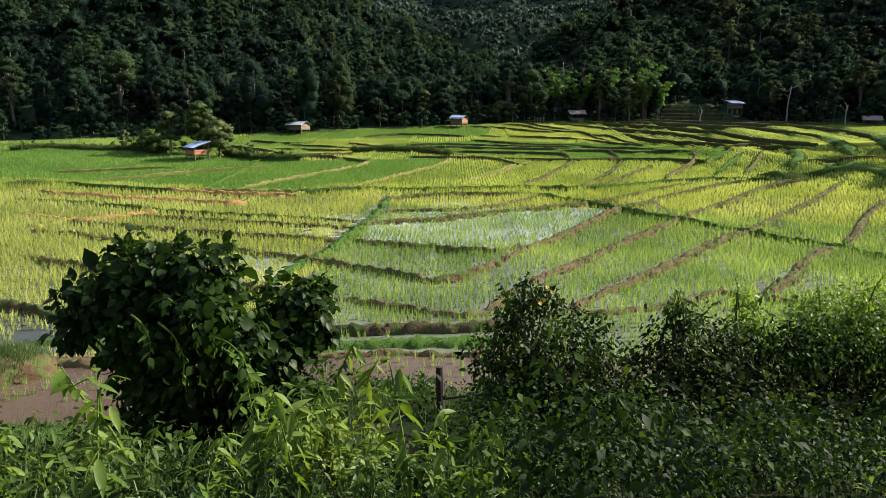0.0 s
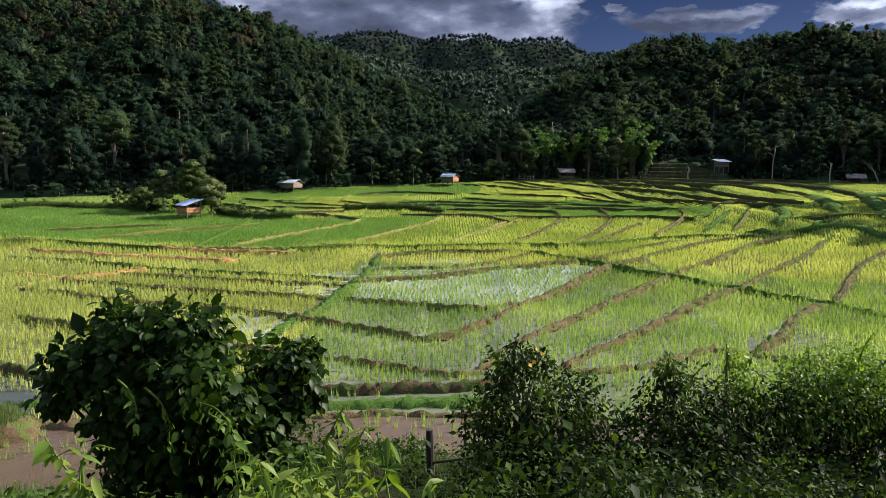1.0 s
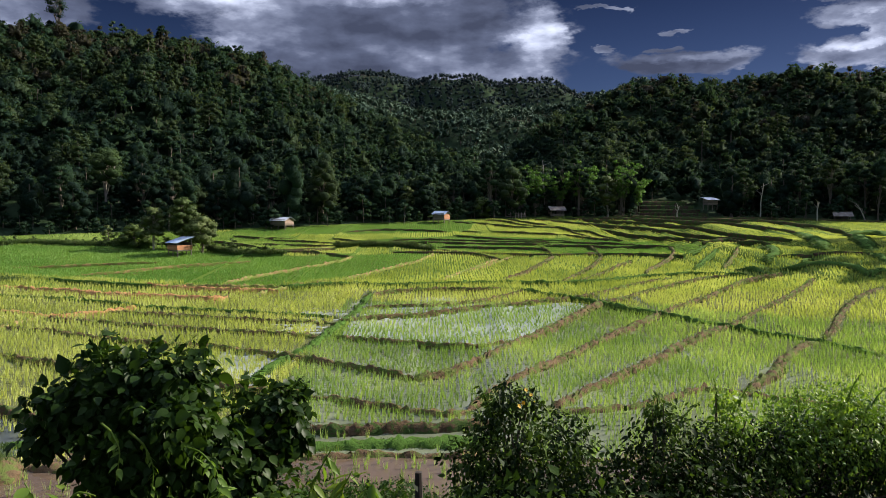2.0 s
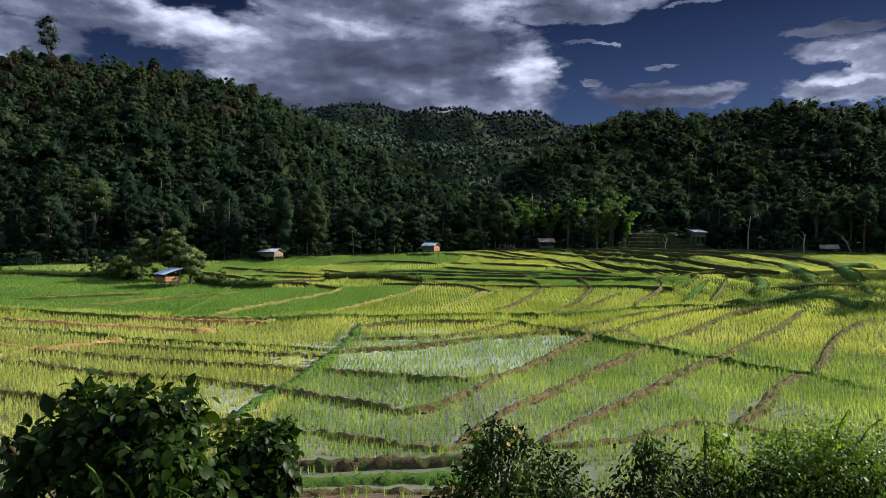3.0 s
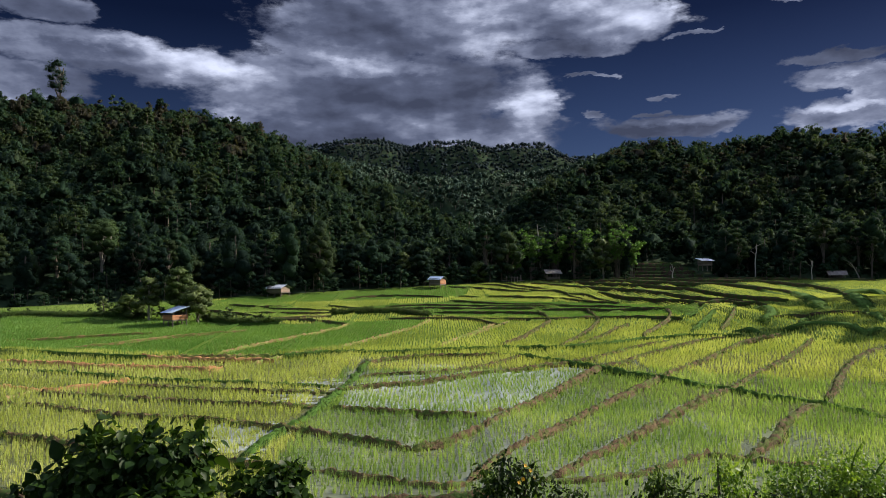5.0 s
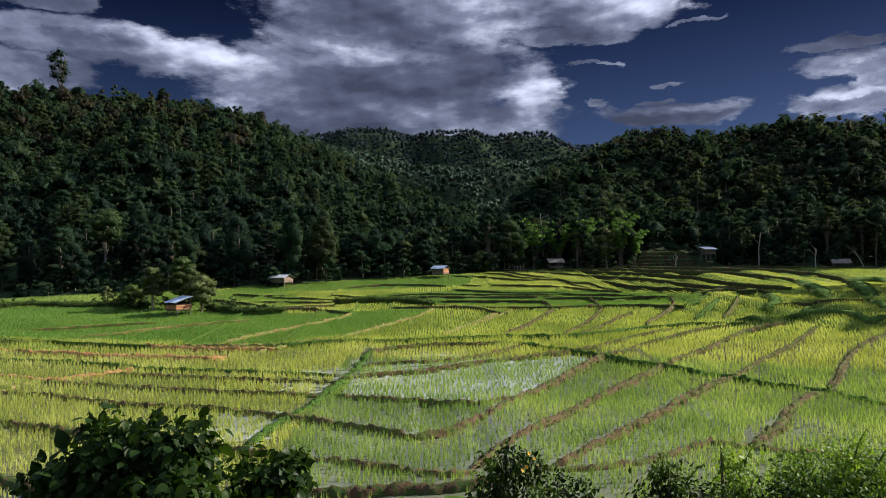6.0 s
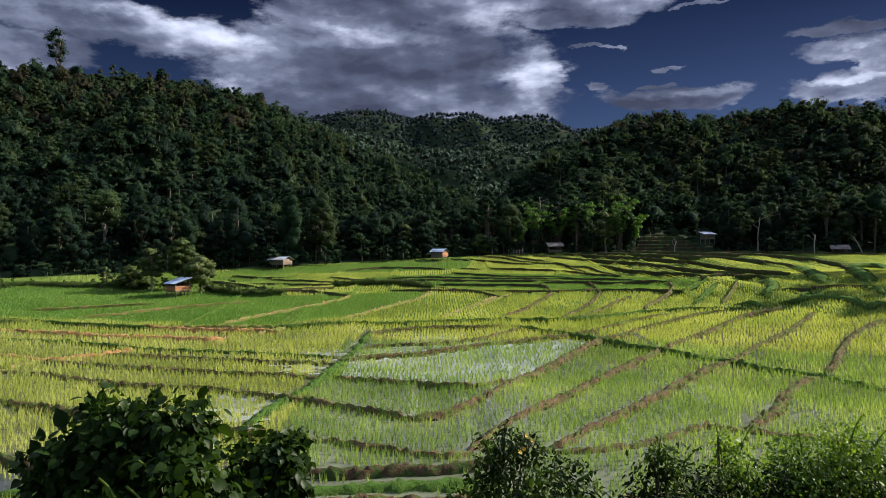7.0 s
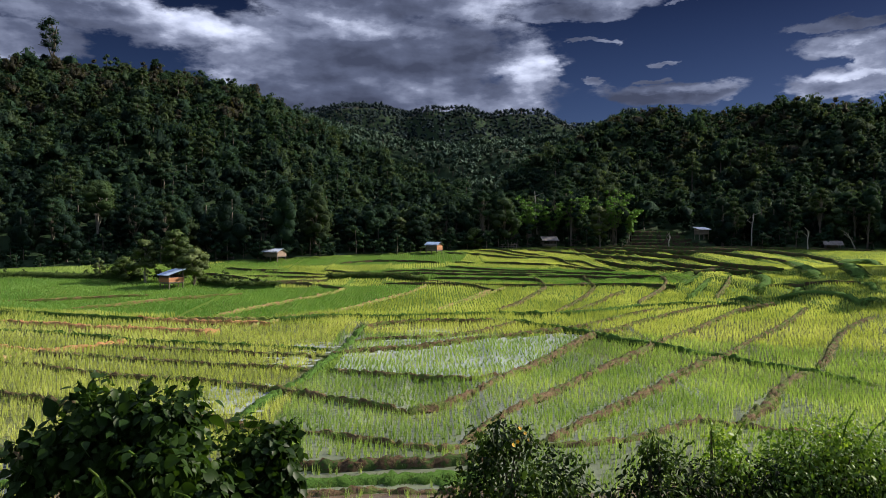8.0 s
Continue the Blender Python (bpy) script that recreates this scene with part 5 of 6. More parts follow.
def field_scrub():
    """Low dark scrub along two overgrown field edges."""
    rng = np.random.default_rng(350)
    for line, n, size in (([(-25.0, 83.0), (-23.0, 81.6), (-20.5, 79.6), (-17.0, 79.4)], 26, (0.20, 0.36)), ([(-38.0, 87.2), (-34.0, 86.4), (-27.5, 85.0)], 24, (0.22, 0.42)), ([(-51.3, 86.4), (-48.5, 88.8), (-41.4, 86.7), (-37.5, 86.8)], 60, (0.16, 0.30)), ([(-11.3, 86.4), (-8.1, 87.7), (-4.8, 87.9), (-2.0, 86.1), (0.0, 83.8)], 70, (0.13, 0.24))):
        q = line_points(line, 0.2)
        k = rng.integers(0, len(q), n)
        woods("field_scrub", SHRUB_KINDS, q[k, 0] + rng.normal(0, 0.3, n), q[k, 1] + rng.normal(0, 0.3, n), FIELD_TREE, "low leafy scrub along an overgrown field edge", rng, size)


field_scrub()


def bamboo(seed, tall, culms=26):
    """A clump of arching culms with feathery leaves."""
    rng = np.random.default_rng(seed)
    wood, centres, radii = [], [], []
    for k in range(culms):
        a, lean, h = rng.uniform(0, 6.283), rng.uniform(0.10, 0.42), tall * rng.uniform(0.7, 1.08)
        t = np.linspace(0, 1, 7)
        foot = rng.normal(0, 0.35, 2)
        out = lean * h * t ** 2.2
        p = np.stack([foot[0] + np.cos(a) * out, foot[1] + np.sin(a) * out, h * (t - 0.10 * t ** 3) - 0.2], 1)
        wood.append(tube(p, np.linspace(0.05, 0.012, 7), 5))
        for j in range(3, 7):
            centres.append(p[j] + rng.normal(0, 0.15, 3)), radii.append(0.50 * rng.uniform(0.6, 1.1))
    return joined(wood), leaf_sprays(np.array(centres), np.array(radii), 6500, 0.115, rng, 1.1, 0.2)


for k, (bx, by, h) in enumerate(((15.5, 128.5, 5.6), (18.6, 130.0, 8.0), (23.0, 132.0, 6.8), (26.6, 131.0, 8.8), (33.6, 129.5, 9.4), (36.2, 130.5, 6.4))):
    single_tree("bamboo_clump", bamboo(90 + k, h * 1.12), pose(bx, by, float(hills(bx, by)) - 0.1), BAMBOO, BARK, "bright green feathery bamboo clump behind the terraces", "bamboo at the edge of the woods", "bamboo")
tree_at(tree_shape(71, 7.5, 2.4, 0.25, 18, 3200, 0.13), 31.0, 129.0, PALE_TREE, PALE_BARK, "grey green tree between bamboo clumps")


for rx, ry, t in ((-105.6, 208.0, 18.5), (-121.0, 206.0, 10.5), (-74.0, 202.0, 9.0), (-107.0, 208.0, 8.0)):
    single_tree("ridge_tree", tree_shape(int(t * 7 - rx), t, 3.7 if t > 11 else 2.0, 0.56, 24, 1500, 0.22, 0.9, heart=0.4), pose(rx, ry, float(hills(rx, ry)) - 0.3), FOREST_DARK, BARK, "tall thin-crowned tree rising over the ridge", "trees on the ridge")


for k, (ex, ey) in enumerate(((61.0, 84.0), (60.0, 70.0), (57.0, 76.5), (66.5, 93.0), (69.0, 88.0), (67.5, 97.0))):
    tree_at(tree_shape(700 + k, 14.0 + 1.7 * (k % 3), 3.8, 0.3, 14, 1100, 0.42), ex, ey, FIELD_TREE, BARK, "tall leafy tree on the eastern field edge", group="trees on the eastern field edge")


def garden_terraces():
    """Narrow stepped beds of brown soil with thin green crops."""
    rng = np.random.default_rng(330)
    for k in range(5):
        x0, x1 = 36.6 + 0.5 * k, 50.5 - 0.9 * k
        y0, y1 = 129.2 + 1.35 * k, 130.8 + 1.35 * k
        z = float(hills(43.0, y0)) + 0.10 + 0.42 * k
        n = 30
        bm = bmesh.new()
        rows = []
        for i in range(n + 1):
            x = x0 + (x1 - x0) * i / n
            bow = 0.35 * math.sin(i * 0.21 + k)
            rows.append([bm.verts.new((x, y + bow + rng.normal(0, 0.05), h + rng.normal(0, 0.03))) for y, h in ((y0 - 0.1, z - 1.6), (y0, z), (y0 + 0.25, z + 0.06), (y1, z), (y1 + 0.1, z - 1.6))])
        for p, q in zip(rows, rows[1:]):
            for j in range(4):
                bm.faces.new((p[j], p[j + 1], q[j + 1], q[j]))
        bed = tagged(new("garden_terrace", bm_mesh("garden_terrace", bm, BED_SOIL, True)), "narrow stepped garden bed of brown soil below the woods", "garden bed", "stepped beds by the woods")
        x, y = rng.uniform(x0, x1, 110), rng.uniform(y0 + 0.5, y1, 110)
        rows = part("crop", quick_mesh("crop", *blades(np.stack([x, y, np.full(110, z - 0.02)], 1), 0.22, 0.12, 4, 0.03, rng, 0.8), (GRASS,)), None, bed)
        tagged(rows, "thin rows of green crops", kind="stuff")


garden_terraces()


def bare_trunk(x, y, tall, bend, seed):
    rng = np.random.default_rng(seed)
    z = float(hills(x, y))
    t = np.linspace(0, 1, 8)
    pieces = [tube(np.stack([bend * t ** 2 + 0.06 * np.sin(9 * t), 0 * t, tall * t - 0.3], 1), np.linspace(0.13, 0.05, 8), 7)]
    for k in range(3):
        s = 0.6 + 0.12 * k
        p0 = np.array([bend * s ** 2, 0, tall * s - 0.3])
        pieces.append(tube([p0, p0 + (rng.normal(0, 0.4), 0.1, 0.5), p0 + (rng.normal(0, 0.9), 0.2, 1.2)], [0.05, 0.035, 0.015], 5))
    thing = tagged(new("dead_tree", quick_mesh("dead_tree", *joined(pieces), (PALE_BARK,), True)), "bare pale dead trunk standing before the woods", "dead tree", "dead trunks by the woods")
    thing.matrix_basis = pose(x, y, z)


for k, row in enumerate(((66.0, 124.5, 3.6, 0.2), (74.0, 124.0, 3.2, -1.6), (58.0, 128.5, 6.5, 0.4), (20.5, 133.5, 9.5, -0.5), (43.0, 128.0, 2.4, 0.4), (-62.0, 99.5, 5.5, 0.3))):
    bare_trunk(*row, 300 + k)


def mound(x, y, rx, ry, h, seed, label="grass-grown hummock between the terraces", mat=None):
    """A lumpy grassy hummock."""
    rng = np.random.default_rng(seed)
    bm = bmesh.new()
    bmesh.ops.create_icosphere(bm, subdivisions=4, radius=1.0)
    for v in bm.verts:
        k = 1 + 0.25 * noise.noise(v.co * 1.6 + Vector((seed, 0, 0))) + 0.12 * noise.noise(v.co * 6.0) + 0.07 * noise.noise(v.co * 15.0)
        v.co = Vector((v.co.x * rx * k, v.co.y * ry * k, v.co.z * h * k))
    thing = tagged(new("grass_mound", bm_mesh("grass_mound", bm, mat or GRASSY, True)), label, "grass mound", "hummocks among the terraces")
    z = ground_z(x, y)
    thing.matrix_basis = pose(x, y, z - 0.25)
    n = int((260 if mat is None else 300) * rx * ry)
    a, r = rng.uniform(0, 6.283, n), np.sqrt(rng.random(n))
    top = z - 0.25 + h * np.sqrt(np.maximum(0, 1 - r ** 2)) * 0.96
    v, f = blades(np.stack([x + np.cos(a) * r * rx, y + np.sin(a) * r * ry, top], 1), 0.32, 0.12, 5, 0.028 if y > 50 else 0.010, rng, 0.8)
    v = v - np.array([x, y, z - 0.25])
    part("turf", quick_mesh("turf", v, f, (GRASS,)), None, thing)


mound(-35.0, 60.6, 2.2, 0.9, 0.35, 420, "heap of bare orange clay on the field edge", CLAY)
mound(-14.0, 21.4, 2.0, 1.7, 1.05, 421, "reddish clay bank with tufts of grass beside the muddy pool", CLAY)


# ---- the bank in front: shrubs, creepers, weeds ----
BUSH_LEAF = leaf_material("broad_bush_leaves", (0.0120, 0.0300, 0.0060), (0.0230, 0.0500, 0.0085), (0.0380, 0.0760, 0.0110), 0.40, 0.42, 1.2, 0.10)
# Wide tone patches put lit clumps and dark hollows into the creeper colour.
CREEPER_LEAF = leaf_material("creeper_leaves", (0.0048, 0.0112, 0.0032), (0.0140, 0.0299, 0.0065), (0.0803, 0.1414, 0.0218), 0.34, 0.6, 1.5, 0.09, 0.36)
# BRIGHT_LEAF and WEED_LEAF are sunlit and half-shaded colours for the same herbs.
BRIGHT_LEAF = leaf_material("sun_toned_weed_leaves", (0.0587, 0.1197, 0.0146), (0.1173, 0.2020, 0.0243), (0.2346, 0.2992, 0.0535), 0.5, 0.5, 0.9, 0.25)
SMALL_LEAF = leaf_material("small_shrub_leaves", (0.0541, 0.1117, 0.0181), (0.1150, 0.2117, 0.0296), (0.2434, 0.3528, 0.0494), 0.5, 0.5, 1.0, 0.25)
WEED_LEAF = leaf_material("shade_toned_weed_leaves", (0.022, 0.048, 0.009), (0.055, 0.105, 0.016), (0.135, 0.205, 0.035), 0.45, 0.5, 0.9, 0.25)
STEM = leaf_material("green_stems", (0.06, 0.11, 0.02), (0.10, 0.17, 0.03), (0.16, 0.22, 0.05), 0.1, 0.5, 1.0)
TWIG = wood_material("twig_bark", (0.035, 0.028, 0.020), (0.12, 0.10, 0.07))


def leaf_form(wide, fine=2):
    """A folded, drooping leaf one unit long in +x: verts and faces. fine: 0 to 2, how rounded its outline is."""
    if fine == 0:
        v = [(0, 0, 0), (0.38, wide * 0.45, 0.06), (1.0, 0, -0.16), (0.38, -wide * 0.45, 0.06), (0.45, 0, 0)]
        return np.array(v, float), np.array([(0, 4, 1), (4, 2, 1), (0, 3, 4), (4, 3, 2)])
    rows = ((0.10, 0.26), (0.30, 0.46), (0.58, 0.40), (0.84, 0.16)) if fine == 2 else ((0.24, 0.43), (0.62, 0.36))
    v, f = [(0, 0, 0)], []
    for x, w in rows:
        z = -0.24 * x * x
        v += [(x, w * wide, z + 0.16 * w * wide), (x, 0, z - 0.02), (x, -w * wide, z + 0.16 * w * wide)]
    v.append((1.0, 0, -0.26))
    f += [(0, 2, 1), (0, 3, 2)]
    for k in range(len(rows) - 1):
        a = 1 + 3 * k
        for q in ((a, a + 1, a + 4, a + 3), (a + 1, a + 2, a + 5, a + 4)):
            f += [(q[0], q[1], q[2]), (q[0], q[2], q[3])]
    a = 1 + 3 * (len(rows) - 1)
    f += [(a, a + 1, len(v) - 1), (a + 1, a + 2, len(v) - 1)]
    return np.array(v, float), np.array(f)


def frames(p, axis, normal):
    axis = axis / (np.linalg.norm(axis, axis=1)[:, None] + 1e-9)
    side = np.cross(normal, axis)
    side /= np.linalg.norm(side, axis=1)[:, None] + 1e-9
    return axis, side, np.cross(axis, side)


def leaves(p, axis, normal, length, wide=0.7, fine=1):
    """Many leaves as one (verts, faces)."""
    t, f = leaf_form(wide, fine)
    a, s, u = frames(p, axis, normal)
    L = np.broadcast_to(length, len(p))[:, None, None]
    v = p[:, None] + L * (t[None, :, :1] * a[:, None] + t[None, :, 1:2] * s[:, None] + t[None, :, 2:] * u[:, None])
    return v.reshape(-1, 3), (f[None] + (np.arange(len(p)) * len(t))[:, None, None]).reshape(-1, 3)


def crown_leaves(clumps, per_area, rng, inner=0.42):
    """Places, axes and normals of leaves over clumps (x, y, z, radius)."""
    c = np.asarray(clumps, float)
    n = (per_area * 12.0 * c[:, 3] ** 2).astype(int)
    pick = np.repeat(np.arange(len(c)), n)
    d = rng.normal(size=(len(pick), 3))
    d /= np.linalg.norm(d, axis=1)[:, None]
    r = c[pick, 3] * np.where(rng.random(len(pick)) < inner, rng.uniform(0.3, 0.9, len(pick)), rng.uniform(0.85, 1.12, len(pick)))
    lump = 1 + 0.26 * np.sin(d[:, 0] * 7 + pick) * np.cos(d[:, 2] * 6 + d[:, 1] * 5)
    p = c[pick, :3] + d * (r * lump)[:, None]
    axis = d * 0.8 + rng.normal(0, 0.55, d.shape) + (0, 0, -0.7)
    normal = d * 0.6 + rng.normal(0, 0.5, d.shape) + (0, 0, 0.55)
    return p, axis, normal


def shrub(name, label, clumps, per_area, length, wide, mat, seed, picked=0, foot=None):
    """A shrub: branching stems, the nearest leaves singly, the rest joined."""
    rng = np.random.default_rng(seed)
    thing = tagged(new(name), label, "shrub")
    c = np.asarray(clumps, float)
    fx, fy = foot or (c[:, 0].mean(), c[:, 1].mean() + 0.1)
    base = np.array([fx, fy, ground_z(fx, fy)])
    stems = []
    for x, y, z, r in c:
        top = np.array([x, y, z])
        for k in range(3):
            tip = top + np.clip(rng.normal(0, 0.4, 3), -0.6, 0.6) * r
            mid = base * 0.45 + tip * 0.55 + np.clip(rng.normal(0, 0.08, 3), -0.12, 0.12)
            stems.append(tube([base + rng.normal(0, 0.06, 3) - (0, 0, 0.2), mid, tip], [0.026, 0.016, 0.006], 6))
    for k in range(0, len(stems), 6):
        part("branch", quick_mesh("branch", *joined(stems[k:k + 6]), (TWIG,), True), None, thing)
    p, axis, normal = crown_leaves(clumps, per_area, rng, 0.58 if length > 0.1 else 0.42)
    size = length * rng.uniform(0.45, 1.05, len(p)) * np.where(rng.random(len(p)) < 0.12, 1.6, 1.0)
    near = np.argsort(p[:, 1] - 0.4 * p[:, 2])[: picked * 2: 2] if picked else np.array([], int)
    rest = np.setdiff1d(np.arange(len(p)), near)
    part("foliage", quick_mesh("foliage", *leaves(p[rest], axis[rest], normal[rest], size[rest], wide, 2 if length > 0.1 else 1), (mat,), True), None, thing)
    if picked:
        v, f = leaf_form(wide)
        me = quick_mesh("leaf", v, f, (mat,), True)
        a, s, u = frames(p[near], axis[near], normal[near])
        for k in range(len(near)):
            L = float(size[near[k]])
            o = part("leaf", me, None, thing)
            o.matrix_basis = Matrix([[*(L * np.array([a[k][i], s[k][i], u[k][i]])), p[near[k]][i]] for i in range(3)] + [[0, 0, 0, 1]])
    return thing


shrub("broadleaf_shrub", "tall dark shrub with broad heart-shaped leaves, overgrown by creepers", [
    (-2.62, 7.2, 5.15, 0.52), (-2.88, 7.2, 5.45, 0.33), (-3.22, 7.0, 5.15, 0.32), (-2.13, 7.0, 4.85, 0.58), (-1.45, 7.6, 4.92, 0.38), (-2.2, 7.1, 5.45, 0.34),
    (-2.51, 6.9, 4.40, 0.50), (-1.75, 7.3, 4.50, 0.45), (-2.45, 7.1, 3.9, 0.55), (-1.3, 7.6, 5.05, 0.25), (-1.6, 7.2, 4.05, 0.5), (-2.0, 7.0, 3.6, 0.5), (-2.75, 6.7, 4.8, 0.26), (-2.0, 6.5, 5.15, 0.24), (-1.2, 7.5, 4.7, 0.2), (-3.4, 6.9, 4.9, 0.18)], 330, 0.122, 0.80, BUSH_LEAF, 501, 290, (-2.3, 7.3))
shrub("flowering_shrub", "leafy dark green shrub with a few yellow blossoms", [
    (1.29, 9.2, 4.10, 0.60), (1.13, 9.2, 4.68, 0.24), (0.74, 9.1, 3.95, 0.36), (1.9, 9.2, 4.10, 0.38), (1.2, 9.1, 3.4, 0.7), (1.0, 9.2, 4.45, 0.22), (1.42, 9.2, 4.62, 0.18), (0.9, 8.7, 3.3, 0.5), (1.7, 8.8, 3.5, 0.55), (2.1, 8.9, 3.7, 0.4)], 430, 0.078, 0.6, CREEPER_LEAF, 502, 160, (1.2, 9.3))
# Clumps beyond x 4.7 are the bright shrub's shaded underside, in dark leaf colour.
shrub("leafy_shrub", "dense dark green shrub draped with creepers, dark clumps as shade below the bright one", [
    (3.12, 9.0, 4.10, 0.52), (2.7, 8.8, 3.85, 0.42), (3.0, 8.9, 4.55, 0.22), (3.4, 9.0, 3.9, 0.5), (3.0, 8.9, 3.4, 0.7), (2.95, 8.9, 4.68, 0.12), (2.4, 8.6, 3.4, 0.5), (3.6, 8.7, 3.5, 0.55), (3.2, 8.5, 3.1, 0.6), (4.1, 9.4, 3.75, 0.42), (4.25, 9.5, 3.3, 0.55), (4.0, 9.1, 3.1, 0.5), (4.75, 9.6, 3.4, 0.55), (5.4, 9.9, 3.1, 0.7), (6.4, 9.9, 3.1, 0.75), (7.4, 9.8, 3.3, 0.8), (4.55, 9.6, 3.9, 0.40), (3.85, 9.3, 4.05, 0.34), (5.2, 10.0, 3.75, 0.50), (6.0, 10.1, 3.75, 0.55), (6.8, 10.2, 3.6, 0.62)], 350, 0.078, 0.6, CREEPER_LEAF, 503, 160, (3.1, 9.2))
# The last two clumps are out of view, added to shade the weeds.
shrub("small_leaved_shrub", "shrub with small light green leaves, coloured bright for its sunlit top", [
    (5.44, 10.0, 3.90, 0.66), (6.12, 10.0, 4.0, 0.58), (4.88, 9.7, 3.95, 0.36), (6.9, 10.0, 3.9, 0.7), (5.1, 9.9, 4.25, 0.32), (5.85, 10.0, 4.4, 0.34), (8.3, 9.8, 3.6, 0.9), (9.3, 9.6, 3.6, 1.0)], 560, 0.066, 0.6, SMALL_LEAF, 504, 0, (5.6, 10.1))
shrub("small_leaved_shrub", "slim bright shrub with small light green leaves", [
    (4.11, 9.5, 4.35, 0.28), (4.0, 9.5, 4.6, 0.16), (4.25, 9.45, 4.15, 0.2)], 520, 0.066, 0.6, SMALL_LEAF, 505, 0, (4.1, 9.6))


def weed(seed, tall, whorls, length, wide, fine=2):
    """An upright herb: stem with drooping leaves in whorls. Stem and leaves as arrays."""
    rng = np.random.default_rng(seed)
    t = np.linspace(0, 1, 6)
    bend = rng.normal(0, 0.12, 2) * tall
    p = np.stack([bend[0] * t ** 1.5, bend[1] * t ** 1.5, tall * t], 1)
    stem = tube(p, np.linspace(0.008, 0.003, 6), 5)
    at, axis, normal, size = [], [], [], []
    for k in range(whorls):
        f = 0.25 + 0.75 * (k + 1) / whorls
        c = np.array([np.interp(f, t, p[:, i]) for i in range(3)])
        for j in range(3 if k < whorls - 1 else 4):
            a = j * 2.1 + k * 1.1 + rng.normal(0, 0.3)
            at.append(c + rng.normal(0, 0.03, 3)), axis.append((math.cos(a), math.sin(a), rng.normal(-0.25, 0.5)))
            normal.append((rng.normal(0, 0.45), rng.normal(0, 0.45), 1)), size.append(length * rng.uniform(0.6, 1.15) * (1.05 - 0.35 * f))
    return stem, leaves(np.array(at), np.array(axis), np.array(normal), np.array(size), wide, fine)


def weed_patch(name, label, kinds, x, y, mat, rng, scale=(0.7, 1.25)):
    stems, foliage = [], []
    z = ground_at(x, y)
    for px, py, pz in zip(x, y, z):
        (sv, sf), (lv, lf) = kinds[rng.integers(len(kinds))]
        a, s = rng.uniform(0, 6.283), rng.uniform(*scale) * (1 - 0.55 * float(ease(5.5, 8.5, py))) * (1 - 0.45 * float(ease(1.1, 0.5, abs(px - 0.1)) * ease(4.6, 5.4, py)))
        m = np.array([[math.cos(a), -math.sin(a), 0], [math.sin(a), math.cos(a), 0], [0, 0, 1]]) * s
        stems.append((sv @ m.T + (px, py, pz - 0.03), sf)), foliage.append((lv @ m.T + (px, py, pz - 0.03), lf))
    thing = tagged(new(name, quick_mesh(name, *joined(foliage), (mat,), True)), label, "weeds", kind="stuff")
    if name == "tall_weeds":
        part("stalks", quick_mesh("stalks", *joined(stems), (STEM,), True), None, thing)


def thicket(x, y, r, mat, label, seed, length, per_area=170, tall=0.75):
    """Low rounded tangles of creepers hugging the bank."""
    rng = np.random.default_rng(seed)
    z = ground_at(x, y)
    p, axis, normal = crown_leaves(np.stack([x, y, z + r * (tall - 0.35), r], 1), per_area, rng, 0.3)
    keep = p[:, 2] > ground_at(p[:, 0], p[:, 1]) - 0.05
    p, axis, normal = p[keep], axis[keep], normal[keep]
    size = length * rng.uniform(0.5, 1.5, len(p))
    return tagged(new("creeper_thicket", quick_mesh("creeper_thicket", *leaves(p, axis, normal, size, 0.65, 0 if length < 0.085 else 1), (mat,), True)), label, "creepers", kind="stuff")


def shoot(label, points, length, wide, mat, seed, pairs=9):
    """One long arching shoot with drooping leaves."""
    rng = np.random.default_rng(seed)
    p = np.asarray(points, float)
    s = np.linspace(0, 1, len(p))
    t = np.linspace(0, 1, 14)
    q = np.stack([np.interp(t, s, p[:, k]) for k in range(3)], 1)
    q[1:-1] = 0.25 * q[:-2] + 0.5 * q[1:-1] + 0.25 * q[2:]
    thing = tagged(new("weed_shoot"), label, "weed shoot", "long shoots on the bank")
    part("stem", quick_mesh("stem", *tube(q, np.linspace(0.012, 0.004, 14), 6), (BRIGHT_LEAF,), True), None, thing)
    me = quick_mesh("leaf", *leaf_form(wide), (mat,), True)
    for k in range(pairs):
        for side in (-1, 1):
            f = 0.25 + 0.75 * (k + 0.5 * (side > 0)) / pairs
            at = np.array([np.interp(f, t, q[:, i]) for i in range(3)])
            ang = rng.uniform(0, 6.283)
            L = length * rng.uniform(0.6, 1.15)
            o = part("leaf", me, None, thing)
            o.matrix_basis = pose(*at, rng.uniform(-40, 40), rng.uniform(5, 60), math.degrees(ang)) @ Matrix.Scale(L, 4)


